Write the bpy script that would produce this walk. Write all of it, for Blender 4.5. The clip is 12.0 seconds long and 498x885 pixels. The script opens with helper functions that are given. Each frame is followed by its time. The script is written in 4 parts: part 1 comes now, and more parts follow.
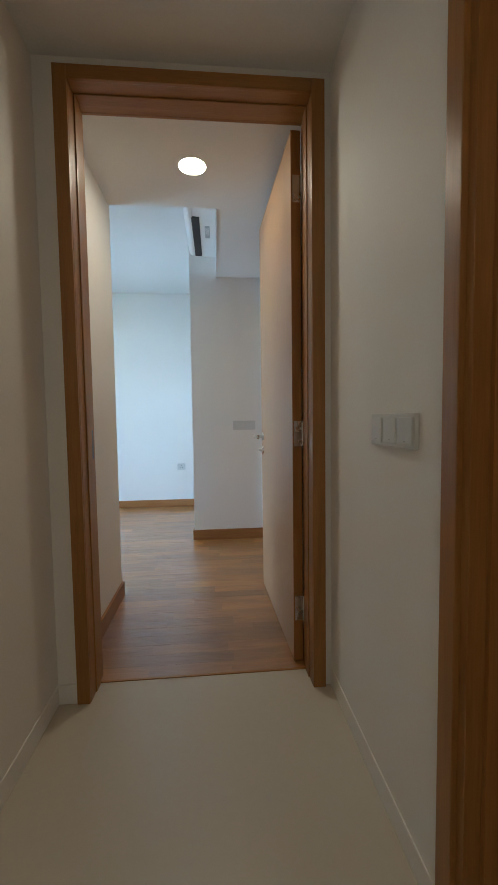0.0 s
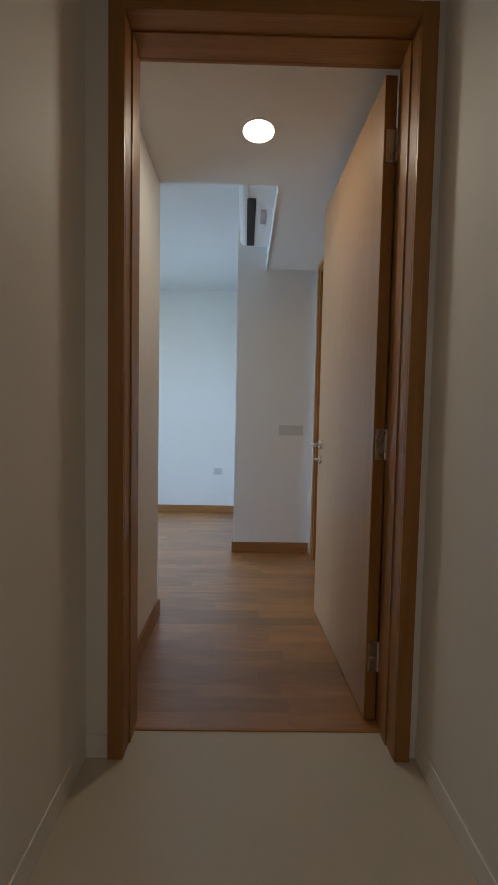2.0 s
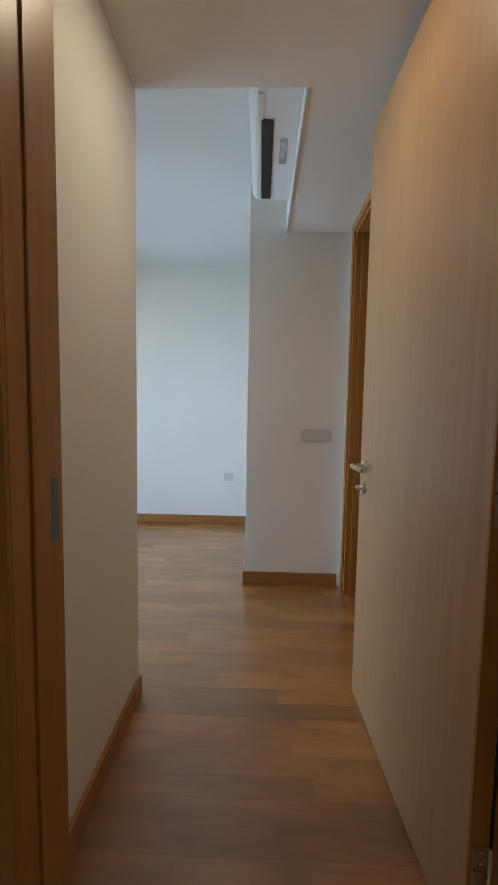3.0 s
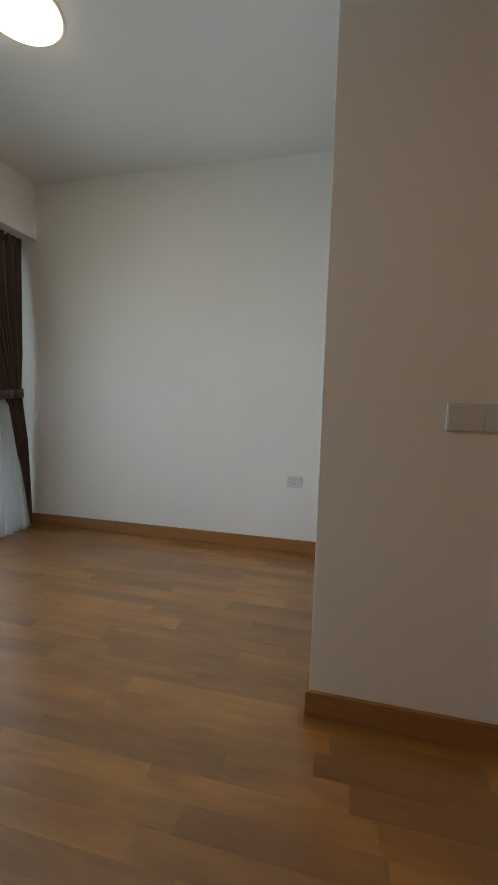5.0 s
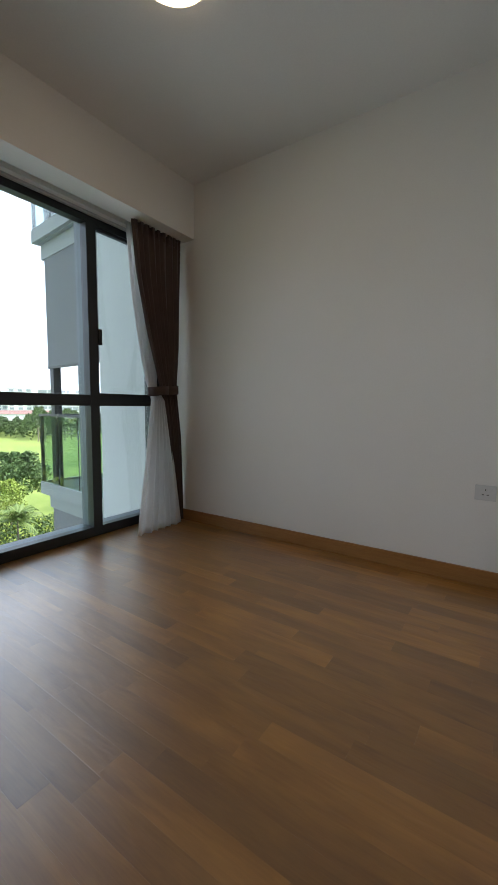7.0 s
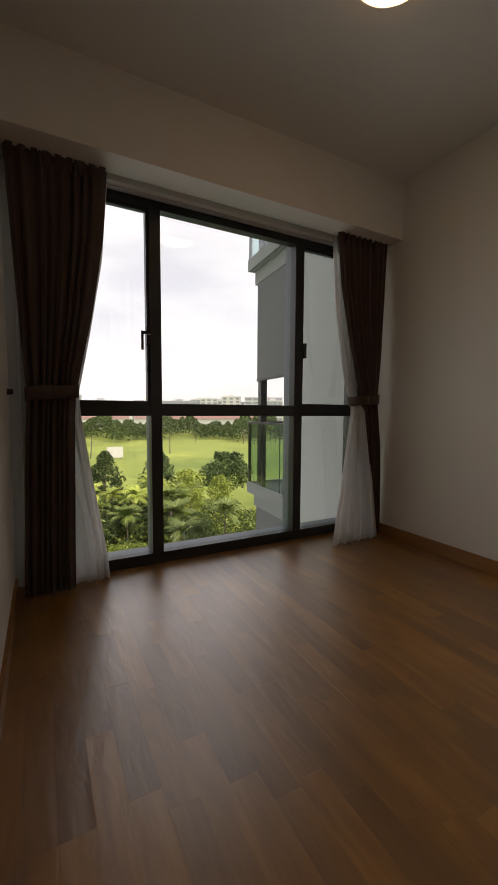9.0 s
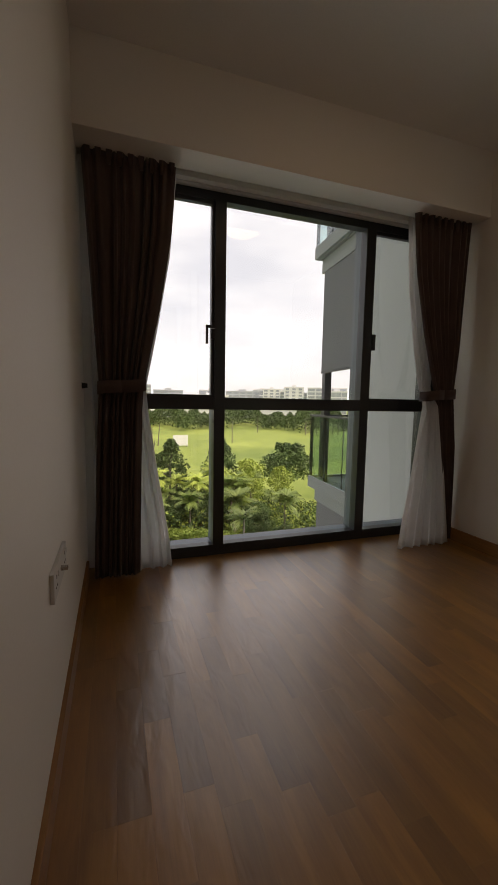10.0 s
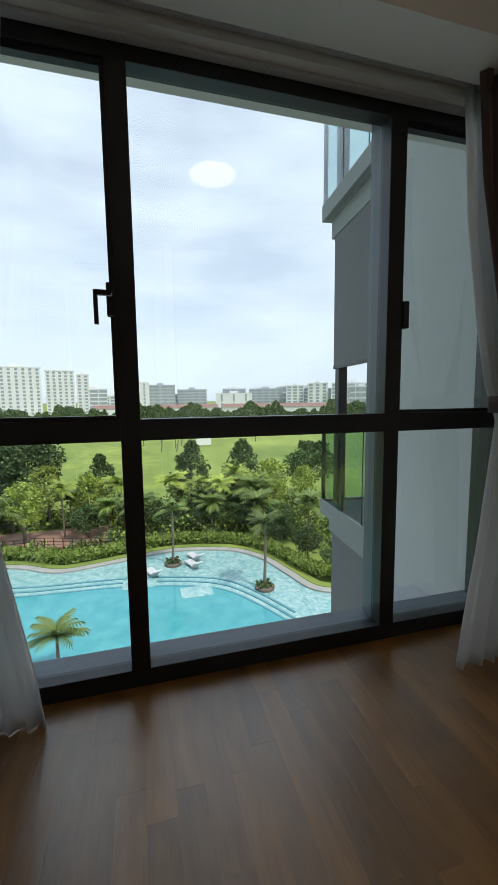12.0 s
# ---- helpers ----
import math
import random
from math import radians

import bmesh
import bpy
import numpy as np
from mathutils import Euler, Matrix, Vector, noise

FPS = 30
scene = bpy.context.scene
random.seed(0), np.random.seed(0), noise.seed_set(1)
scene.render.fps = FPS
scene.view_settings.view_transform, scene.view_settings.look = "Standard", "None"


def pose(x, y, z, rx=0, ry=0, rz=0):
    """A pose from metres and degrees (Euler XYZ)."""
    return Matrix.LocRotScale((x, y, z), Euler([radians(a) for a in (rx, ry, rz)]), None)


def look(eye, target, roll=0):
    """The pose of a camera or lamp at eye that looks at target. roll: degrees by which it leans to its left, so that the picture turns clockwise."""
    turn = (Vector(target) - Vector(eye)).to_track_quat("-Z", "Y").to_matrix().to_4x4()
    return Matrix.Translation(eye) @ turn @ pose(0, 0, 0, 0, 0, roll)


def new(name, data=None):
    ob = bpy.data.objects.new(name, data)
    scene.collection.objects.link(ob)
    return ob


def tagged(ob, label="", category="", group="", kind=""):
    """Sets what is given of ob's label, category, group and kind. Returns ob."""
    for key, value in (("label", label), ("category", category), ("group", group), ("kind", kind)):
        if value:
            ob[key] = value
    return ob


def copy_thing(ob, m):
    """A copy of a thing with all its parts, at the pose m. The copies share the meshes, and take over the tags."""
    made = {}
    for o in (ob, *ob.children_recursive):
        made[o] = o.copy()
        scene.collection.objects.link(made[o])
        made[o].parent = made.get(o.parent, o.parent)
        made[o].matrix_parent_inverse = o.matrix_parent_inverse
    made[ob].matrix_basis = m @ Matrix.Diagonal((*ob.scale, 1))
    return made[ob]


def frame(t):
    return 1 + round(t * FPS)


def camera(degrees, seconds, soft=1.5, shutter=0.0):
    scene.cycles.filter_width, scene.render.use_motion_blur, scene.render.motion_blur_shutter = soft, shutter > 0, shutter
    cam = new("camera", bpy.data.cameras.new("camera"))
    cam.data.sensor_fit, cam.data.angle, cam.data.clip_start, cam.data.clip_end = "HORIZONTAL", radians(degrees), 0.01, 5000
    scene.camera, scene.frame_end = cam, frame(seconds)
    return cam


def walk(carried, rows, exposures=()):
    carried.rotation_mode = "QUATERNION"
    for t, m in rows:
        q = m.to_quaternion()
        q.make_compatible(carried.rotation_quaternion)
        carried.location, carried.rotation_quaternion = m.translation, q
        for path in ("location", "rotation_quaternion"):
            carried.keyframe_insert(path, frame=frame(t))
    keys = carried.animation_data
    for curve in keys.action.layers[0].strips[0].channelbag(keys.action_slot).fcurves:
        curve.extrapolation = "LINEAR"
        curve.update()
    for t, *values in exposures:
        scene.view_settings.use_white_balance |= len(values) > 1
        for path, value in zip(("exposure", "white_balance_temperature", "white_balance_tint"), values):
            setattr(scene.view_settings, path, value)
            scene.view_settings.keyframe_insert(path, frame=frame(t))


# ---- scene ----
PATH = [
    (0, (0.123, 0.357, 1.095), (0.292, 2.347, 0.977), -0.8),
    (0.5, (0.035, 0.336, 1.106), (0.061, 2.332, 0.98), -0.5),
    (1, (0.007, 0.34, 1.1), (0.008, 2.336, 0.975), 0.0),
    (1.5, (-0.002, 0.444, 1.084), (0.026, 2.44, 0.962), 0.6),
    (2, (-0.006, 0.644, 1.097), (0.019, 2.641, 0.998), 1.1),
    (2.5, (0.019, 0.942, 1.13), (0.0, 2.938, 1.016), 1.2),
    (3, (0.009, 1.282, 1.19), (-0.049, 3.275, 1.036), 1.0),
    (5, (-0.024, 2.657, 1.08), (-0.473, 4.593, 0.86), 1.4),
    (5.5, (-0.106, 2.847, 1.012), (-0.679, 4.753, 0.814), 2.0),
    (6, (-0.139, 2.969, 0.959), (-0.913, 4.803, 0.763), 1.8),
    (6.5, (-0.14, 3.031, 0.93), (-1.114, 4.769, 0.749), 1.1),
    (7, (-0.194, 2.987, 0.945), (-1.323, 4.628, 0.769), 0.4),
    (9, (-0.245, 2.964, 0.977), (-2.007, 3.898, 0.824), 0.3),
    (9.5, (-0.259, 2.981, 0.989), (-2.11, 3.718, 0.815), 0.7),
    (10, (-0.281, 2.98, 1.001), (-2.163, 3.626, 0.797), 1.0),
    (10.5, (-0.335, 3.033, 1.01), (-2.204, 3.702, 0.769), 1.0),
    (11, (-0.576, 3.196, 1.026), (-2.433, 3.89, 0.759), 0.6),
    (11.5, (-0.887, 3.428, 1.072), (-2.762, 4.074, 0.816), -0.1),
    (12, (-1.237, 3.645, 1.095), (-3.154, 4.17, 0.878), -0.7),
]
cam = camera(64.9, 12.0, soft=1.5)
EXPOSURE = [(0.0, 3.3, 4700, 4), (0.5, 2.98, 4700, 4), (2.0, 2.8, 4850, 8), (2.5, 2.8, 5000, 8), (3.0, 2.95, 5200, 9), (5.0, 2.25, 6100, 14), (5.5, 2.0, 6100, 14), (6.5, 1.75, 6200, 15), (7.0, 1.65, 6300, 16),
            (9.0, 0.72, 8200, 28), (10.5, 0.68, 8300, 28), (11.5, 0.62, 7700, 22), (12.0, 0.53, 6500, 14)]
walk(cam, [(t, look(eye, target, roll)) for t, eye, target, roll in PATH], EXPOSURE)

# ---- daylight ----
SUN_ELEVATION, SUN_AZIMUTH = 58.0, 35.0
world = bpy.data.worlds.new("sky")
scene.world = world
world.use_nodes = True
wn, wl = world.node_tree.nodes, world.node_tree.links
sky = wn.new("ShaderNodeTexSky")
sky.sky_type, sky.sun_disc = "NISHITA", False
sky.sun_elevation, sky.sun_rotation = radians(SUN_ELEVATION), radians(90 - SUN_AZIMUTH)
sky.air_density, sky.dust_density = 1.0, 1.5
coord = wn.new("ShaderNodeTexCoord")
stretch = wn.new("ShaderNodeMapping")
stretch.inputs["Scale"].default_value = (1.6, 1.6, 5.5)
wl.new(coord.outputs["Generated"], stretch.inputs["Vector"])
clouds = wn.new("ShaderNodeTexNoise")
clouds.inputs["Scale"].default_value, clouds.inputs["Detail"].default_value, clouds.inputs["Roughness"].default_value = 1.7, 8.0, 0.55
wl.new(stretch.outputs["Vector"], clouds.inputs["Vector"])
cover = wn.new("ShaderNodeValToRGB")
cover.color_ramp.elements[0].position, cover.color_ramp.elements[1].position = 0.30, 0.62
cover.color_ramp.elements[0].color, cover.color_ramp.elements[1].color = (0.64, 0.64, 0.64, 1), (0.97, 0.97, 0.97, 1)
wl.new(clouds.outputs["Fac"], cover.inputs["Fac"])
veil = wn.new("ShaderNodeMixRGB")
veil.inputs[2].default_value = (6.2, 7.5, 8.45, 1)
wl.new(cover.outputs["Color"], veil.inputs[0])
wl.new(sky.outputs["Color"], veil.inputs[1])
wl.new(veil.outputs["Color"], wn["Background"].inputs["Color"])
wn["Background"].inputs["Strength"].default_value = 0.1
sun = new("sun", bpy.data.lights.new("sun", "SUN"))
sun.data.energy, sun.data.angle, sun.data.color = 2.0, radians(4.0), (1.0, 0.95, 0.86)
az, el = radians(SUN_AZIMUTH), radians(SUN_ELEVATION)
sun.matrix_world = look((0, 0, 30), (-math.cos(az) * math.cos(el), -math.sin(az) * math.cos(el), 30 - math.sin(el)))
# added area lamp just inside the panes; tops up the sky's light indoors
window_fill = new("window_fill", bpy.data.lights.new("window_fill", "AREA"))
window_fill.data.shape, window_fill.data.size, window_fill.data.size_y = "RECTANGLE", 1.75, 2.0
window_fill.data.spread = radians(100)
window_fill.data.energy, window_fill.data.color = 2.0, (0.93, 0.97, 1.0)
window_fill.matrix_world = look((-2.665, 4.09, 1.16), (0.0, 4.09, 1.16))
LAMP_WATTS = 13.0      # strength of the warm ceiling discs


# ---- materials ----
def nodes_of(name):
    m = bpy.data.materials.new(name)
    m.use_nodes = True
    return m, m.node_tree.nodes, m.node_tree.links, m.node_tree.nodes["Principled BSDF"]


def surface(name, low, high, rough=0.5, scale=6.0, fine=60.0, bump=0.1, metal=0.0, stretch=(1, 1, 1), per_object=0.0, rough_spread=0.08, coat=0.0):
    """A two-scale procedural surface between two colours."""
    m, n, l, bsdf = nodes_of(name)
    tc = n.new("ShaderNodeTexCoord")
    mp = n.new("ShaderNodeMapping")
    mp.inputs["Scale"].default_value = stretch
    l.new(tc.outputs["Object"], mp.inputs["Vector"])
    if per_object:
        info = n.new("ShaderNodeObjectInfo")
        shift = n.new("ShaderNodeVectorMath")
        shift.operation = "SCALE"
        shift.inputs[0].default_value = (37.0, 19.0, 11.0)
        l.new(info.outputs["Random"], shift.inputs["Scale"])
        l.new(shift.outputs["Vector"], mp.inputs["Location"])
    big = n.new("ShaderNodeTexNoise")
    big.inputs["Scale"].default_value, big.inputs["Detail"].default_value = scale, 5.0
    small = n.new("ShaderNodeTexNoise")
    small.inputs["Scale"].default_value, small.inputs["Detail"].default_value = fine, 3.0
    for t in (big, small):
        l.new(mp.outputs["Vector"], t.inputs["Vector"])
    both = n.new("ShaderNodeMixRGB")
    both.inputs[0].default_value = 0.4
    l.new(big.outputs["Fac"], both.inputs[1])
    l.new(small.outputs["Fac"], both.inputs[2])
    ramp = n.new("ShaderNodeValToRGB")
    ramp.color_ramp.elements[0].position, ramp.color_ramp.elements[1].position = 0.32, 0.68
    ramp.color_ramp.elements[0].color, ramp.color_ramp.elements[1].color = (*low, 1), (*high, 1)
    l.new(both.outputs["Color"], ramp.inputs["Fac"])
    colour = ramp.outputs["Color"]
    if per_object:
        hsv = n.new("ShaderNodeHueSaturation")
        value = n.new("ShaderNodeMapRange")
        value.inputs["To Min"].default_value, value.inputs["To Max"].default_value = 1 - per_object, 1 + per_object
        l.new(info.outputs["Random"], value.inputs["Value"])
        l.new(value.outputs["Result"], hsv.inputs["Value"])
        l.new(colour, hsv.inputs["Color"])
        colour = hsv.outputs["Color"]
    l.new(colour, bsdf.inputs["Base Color"])
    spread = n.new("ShaderNodeMapRange")
    spread.inputs["To Min"].default_value, spread.inputs["To Max"].default_value = rough - rough_spread, rough + rough_spread
    l.new(big.outputs["Fac"], spread.inputs["Value"])
    l.new(spread.outputs["Result"], bsdf.inputs["Roughness"])
    bsdf.inputs["Metallic"].default_value = metal
    bsdf.inputs["Coat Weight"].default_value = coat
    bsdf.inputs["Coat Roughness"].default_value = 0.24
    if bump:
        b = n.new("ShaderNodeBump")
        b.inputs["Strength"].default_value, b.inputs["Distance"].default_value = bump, 0.002
        l.new(small.outputs["Fac"], b.inputs["Height"])
        l.new(b.outputs["Normal"], bsdf.inputs["Normal"])
    return m


def lamp_material(name, colour, strength):
    m, n, l, bsdf = nodes_of(name)
    bsdf.inputs["Base Color"].default_value = (0.9, 0.85, 0.75, 1)
    bsdf.inputs["Emission Color"].default_value = (*colour, 1)
    bsdf.inputs["Emission Strength"].default_value = strength
    return m


def glass_material(name, tint, rough=0.0):
    m, n, l, bsdf = nodes_of(name)
    bsdf.inputs["Base Color"].default_value = (*tint, 1)
    bsdf.inputs["Transmission Weight"].default_value = 1.0
    bsdf.inputs["Roughness"].default_value = rough
    bsdf.inputs["IOR"].default_value = 1.45
    return m


def cloth(name, low, high, see=0.0, translucent=0.0, weave=900.0):
    """Woven cloth; see lets light straight through the weave, translucent scatters it."""
    m, n, l, bsdf = nodes_of(name)
    tc = n.new("ShaderNodeTexCoord")
    big = n.new("ShaderNodeTexNoise")
    big.inputs["Scale"].default_value, big.inputs["Detail"].default_value = 7.0, 4.0
    thread = n.new("ShaderNodeTexWave")
    thread.inputs["Scale"].default_value, thread.inputs["Distortion"].default_value = weave / 6, 1.5
    l.new(tc.outputs["Object"], big.inputs["Vector"])
    l.new(tc.outputs["Object"], thread.inputs["Vector"])
    mix = n.new("ShaderNodeMixRGB")
    mix.inputs[1].default_value, mix.inputs[2].default_value = (*low, 1), (*high, 1)
    l.new(big.outputs["Fac"], mix.inputs[0])
    l.new(mix.outputs["Color"], bsdf.inputs["Base Color"])
    bsdf.inputs["Roughness"].default_value = 0.9
    bsdf.inputs["Sheen Weight"].default_value = 0.15
    b = n.new("ShaderNodeBump")
    b.inputs["Strength"].default_value, b.inputs["Distance"].default_value = 0.15, 0.001
    l.new(thread.outputs["Fac"], b.inputs["Height"])
    l.new(b.outputs["Normal"], bsdf.inputs["Normal"])
    out = n["Material Output"]
    last = bsdf.outputs["BSDF"]
    if translucent:
        tr = n.new("ShaderNodeBsdfTranslucent")
        l.new(mix.outputs["Color"], tr.inputs["Color"])
        ms = n.new("ShaderNodeMixShader")
        ms.inputs[0].default_value = translucent
        l.new(last, ms.inputs[1])
        l.new(tr.outputs["BSDF"], ms.inputs[2])
        last = ms.outputs["Shader"]
    if see:
        tp = n.new("ShaderNodeBsdfTransparent")
        ms = n.new("ShaderNodeMixShader")
        ms.inputs[0].default_value = see
        l.new(last, ms.inputs[1])
        l.new(tp.outputs["BSDF"], ms.inputs[2])
        last = ms.outputs["Shader"]
    l.new(last, out.inputs["Surface"])
    return m


def plank_material():
    """Oiled oak strips: each its own tone, fine long grain, soft figure and a satin coat."""
    m, n, l, bsdf = nodes_of("oiled oak plank")
    tc, info = n.new("ShaderNodeTexCoord"), n.new("ShaderNodeObjectInfo")
    shift = n.new("ShaderNodeVectorMath")
    shift.operation = "MULTIPLY_ADD"
    shift.inputs[1].default_value = (1, 1, 1)
    far = n.new("ShaderNodeVectorMath")
    far.operation = "SCALE"
    far.inputs[0].default_value = (37.0, 19.0, 11.0)
    l.new(info.outputs["Random"], far.inputs["Scale"])
    l.new(tc.outputs["Object"], shift.inputs[0])
    l.new(far.outputs["Vector"], shift.inputs[2])

    def tex(stretch, scale, detail):
        mp = n.new("ShaderNodeMapping")
        mp.inputs["Scale"].default_value = stretch
        t = n.new("ShaderNodeTexNoise")
        t.inputs["Scale"].default_value, t.inputs["Detail"].default_value, t.inputs["Distortion"].default_value = scale, detail, 0.6
        l.new(shift.outputs["Vector"], mp.inputs["Vector"])
        l.new(mp.outputs["Vector"], t.inputs["Vector"])
        return t.outputs["Fac"]
    figure, grain, wave = tex((1.0, 4.5, 4.5), 3.0, 4.0), tex((1.2, 22, 22), 9.0, 4.0), tex((1.0, 3.2, 3.2), 5.0, 2.0)
    both = n.new("ShaderNodeMixRGB")
    both.inputs[0].default_value = 0.24
    l.new(figure, both.inputs[1])
    l.new(grain, both.inputs[2])
    ramp = n.new("ShaderNodeValToRGB")
    ramp.color_ramp.elements[0].position, ramp.color_ramp.elements[1].position = 0.30, 0.70
    ramp.color_ramp.elements[0].color, ramp.color_ramp.elements[1].color = (0.21, 0.086, 0.012, 1), (0.40, 0.188, 0.033, 1)
    l.new(both.outputs["Color"], ramp.inputs["Fac"])
    hsv = n.new("ShaderNodeHueSaturation")
    value = n.new("ShaderNodeMapRange")
    value.inputs["To Min"].default_value, value.inputs["To Max"].default_value = 0.74, 1.26
    l.new(info.outputs["Random"], value.inputs["Value"])
    l.new(value.outputs["Result"], hsv.inputs["Value"])
    l.new(ramp.outputs["Color"], hsv.inputs["Color"])
    l.new(hsv.outputs["Color"], bsdf.inputs["Base Color"])
    rough = n.new("ShaderNodeMapRange")
    rough.inputs["To Min"].default_value, rough.inputs["To Max"].default_value = 0.34, 0.48
    l.new(figure, rough.inputs["Value"])
    l.new(rough.outputs["Result"], bsdf.inputs["Roughness"])
    bsdf.inputs["Specular IOR Level"].default_value = 0.65
    bsdf.inputs["Coat Weight"].default_value = 1.0
    bsdf.inputs["Coat IOR"].default_value = 1.6
    bsdf.inputs["Coat Roughness"].default_value = 0.32
    soft_ = n.new("ShaderNodeBump")
    soft_.inputs["Strength"].default_value, soft_.inputs["Distance"].default_value = 0.6, 0.0042
    l.new(wave, soft_.inputs["Height"])
    fine_ = n.new("ShaderNodeBump")
    fine_.inputs["Strength"].default_value, fine_.inputs["Distance"].default_value = 0.08, 0.0008
    l.new(grain, fine_.inputs["Height"])
    l.new(soft_.outputs["Normal"], fine_.inputs["Normal"])
    for key in ("Normal", "Coat Normal"):
        l.new(fine_.outputs["Normal"], bsdf.inputs[key])
    return m


M_WALL = surface("wall paint", (0.79, 0.77, 0.73), (0.84, 0.82, 0.785), 0.62, 1.3, 140, 0.10)
M_CEILING = surface("ceiling paint", (0.76, 0.75, 0.73), (0.82, 0.81, 0.79), 0.75, 1.1, 120, 0.06)
M_TILE = surface("beige floor tile", (0.54, 0.485, 0.39), (0.57, 0.515, 0.42), 0.28, 2.2, 45, 0.0, rough_spread=0.004)
M_OAK = surface("oak veneer", (0.27, 0.120, 0.022), (0.385, 0.185, 0.042), 0.36, 5.0, 30, 0.06, stretch=(9, 9, 0.45), per_object=0.06)
M_OAK_FLAT = surface("oak veneer lying", (0.27, 0.120, 0.022), (0.385, 0.185, 0.042), 0.36, 5.0, 30, 0.06, stretch=(0.5, 9, 9), per_object=0.06)
M_OAK_LONG = surface("oak skirting", (0.25, 0.112, 0.030), (0.37, 0.18, 0.055), 0.4, 5.0, 30, 0.06, stretch=(0.6, 0.6, 9), per_object=0.08)
M_LEAF = surface("pale oak door leaf", (0.36, 0.215, 0.10), (0.46, 0.29, 0.145), 0.34, 4.0, 26, 0.05, stretch=(10, 10, 0.4))
M_PLANK = plank_material()
M_STEEL = surface("brushed steel", (0.55, 0.54, 0.52), (0.68, 0.67, 0.65), 0.28, 20, 200, 0.03, metal=1.0)
M_WHITE = surface("white plastic", (0.74, 0.74, 0.73), (0.80, 0.80, 0.79), 0.32, 3, 80, 0.0)
M_PLATE = surface("matt white switch plastic", (0.60, 0.60, 0.585), (0.65, 0.65, 0.635), 0.4, 3, 80, 0.0)
M_DARK = surface("black plastic", (0.010, 0.010, 0.011), (0.018, 0.018, 0.019), 0.45, 8, 90, 0.02)
M_GREYMARK = surface("grey print", (0.36, 0.37, 0.38), (0.46, 0.47, 0.48), 0.6, 8, 90, 0.0)
M_FRAME = surface("dark bronze aluminium", (0.018, 0.021, 0.024), (0.028, 0.032, 0.036), 0.38, 5, 150, 0.03)
M_LEDGE = surface("grey aluminium ledge", (0.10, 0.125, 0.15), (0.14, 0.165, 0.19), 0.42, 4, 120, 0.03)
M_TRACK = surface("white curtain track", (0.55, 0.56, 0.56), (0.64, 0.65, 0.65), 0.4, 6, 60, 0.0)
M_DRAPE = cloth("taupe blackout cloth", (0.066, 0.042, 0.036), (0.098, 0.064, 0.055))
M_SHEER = cloth("white voile", (0.80, 0.80, 0.80), (0.86, 0.86, 0.86), see=0.12, translucent=0.5)
M_GLASS = glass_material("clear window glass", (0.97, 0.99, 0.985))
M_BALGLASS = glass_material("green balustrade glass", (0.70, 0.83, 0.82))
M_GLOSS = surface("glossy pale grey lacquer", (0.60, 0.60, 0.58), (0.64, 0.64, 0.62), 0.10, 1.5, 40, 0.0, rough_spread=0.03, coat=0.6)
M_CARCASS = surface("grey wardrobe carcass", (0.10, 0.10, 0.10), (0.14, 0.14, 0.14), 0.5, 4, 60, 0.02)
M_LAMP = lamp_material("lit warm diffuser", (1.0, 0.73, 0.42), LAMP_WATTS)
M_BEDLAMP = lamp_material("lit bedroom diffuser", (1.0, 0.72, 0.40), LAMP_WATTS * 0.16)
M_FACADE = surface("pale grey facade paint", (0.42, 0.44, 0.45), (0.52, 0.54, 0.55), 0.8, 0.8, 30, 0.1)
M_SLAB = surface("grey balcony fascia", (0.24, 0.26, 0.26), (0.31, 0.33, 0.33), 0.75, 1.2, 40, 0.1)
M_BLIND = cloth("grey outdoor blind", (0.13, 0.135, 0.145), (0.17, 0.175, 0.185))
M_GRASS = surface("meadow grass", (0.085, 0.15, 0.020), (0.30, 0.37, 0.075), 0.95, 0.045, 0.35, 0.6)
M_HEDGE = surface("hedge leaves", (0.09, 0.16, 0.022), (0.24, 0.32, 0.06), 0.7, 1.2, 8, 0.3, per_object=0.1)
M_CROWN = surface("dark tree leaves", (0.030, 0.065, 0.016), (0.085, 0.15, 0.038), 0.65, 0.7, 6, 0.2, per_object=0.25)
M_LIME = surface("bright young leaves", (0.16, 0.24, 0.035), (0.38, 0.46, 0.08), 0.65, 0.7, 6, 0.2, per_object=0.2)
M_PALM = surface("palm fronds", (0.06, 0.12, 0.02), (0.20, 0.27, 0.06), 0.55, 1.0, 8, 0.2, per_object=0.25)
M_BARK = surface("grey bark", (0.12, 0.10, 0.08), (0.22, 0.19, 0.15), 0.9, 3, 25, 0.6)
M_WATER_DEEP = surface("deep pool water", (0.035, 0.29, 0.335), (0.10, 0.42, 0.44), 0.10, 0.9, 4.5, 0.35)
M_WATER_SHALLOW = surface("shallow pool water over mosaic", (0.15, 0.37, 0.38), (0.42, 0.60, 0.58), 0.12, 2.5, 5.0, 0.35)
M_STEP = surface("blue grey pool step", (0.07, 0.24, 0.29), (0.10, 0.30, 0.35), 0.4, 2, 12, 0.1)
M_COPING = surface("grey stone coping", (0.30, 0.30, 0.28), (0.42, 0.41, 0.38), 0.7, 1.5, 14, 0.2)
M_PAVING = surface("terracotta paving", (0.30, 0.17, 0.12), (0.40, 0.24, 0.17), 0.8, 1.5, 9, 0.2)
M_TOWER = surface("white tower render", (0.66, 0.67, 0.67), (0.78, 0.79, 0.79), 0.8, 0.05, 1.0, 0.0)
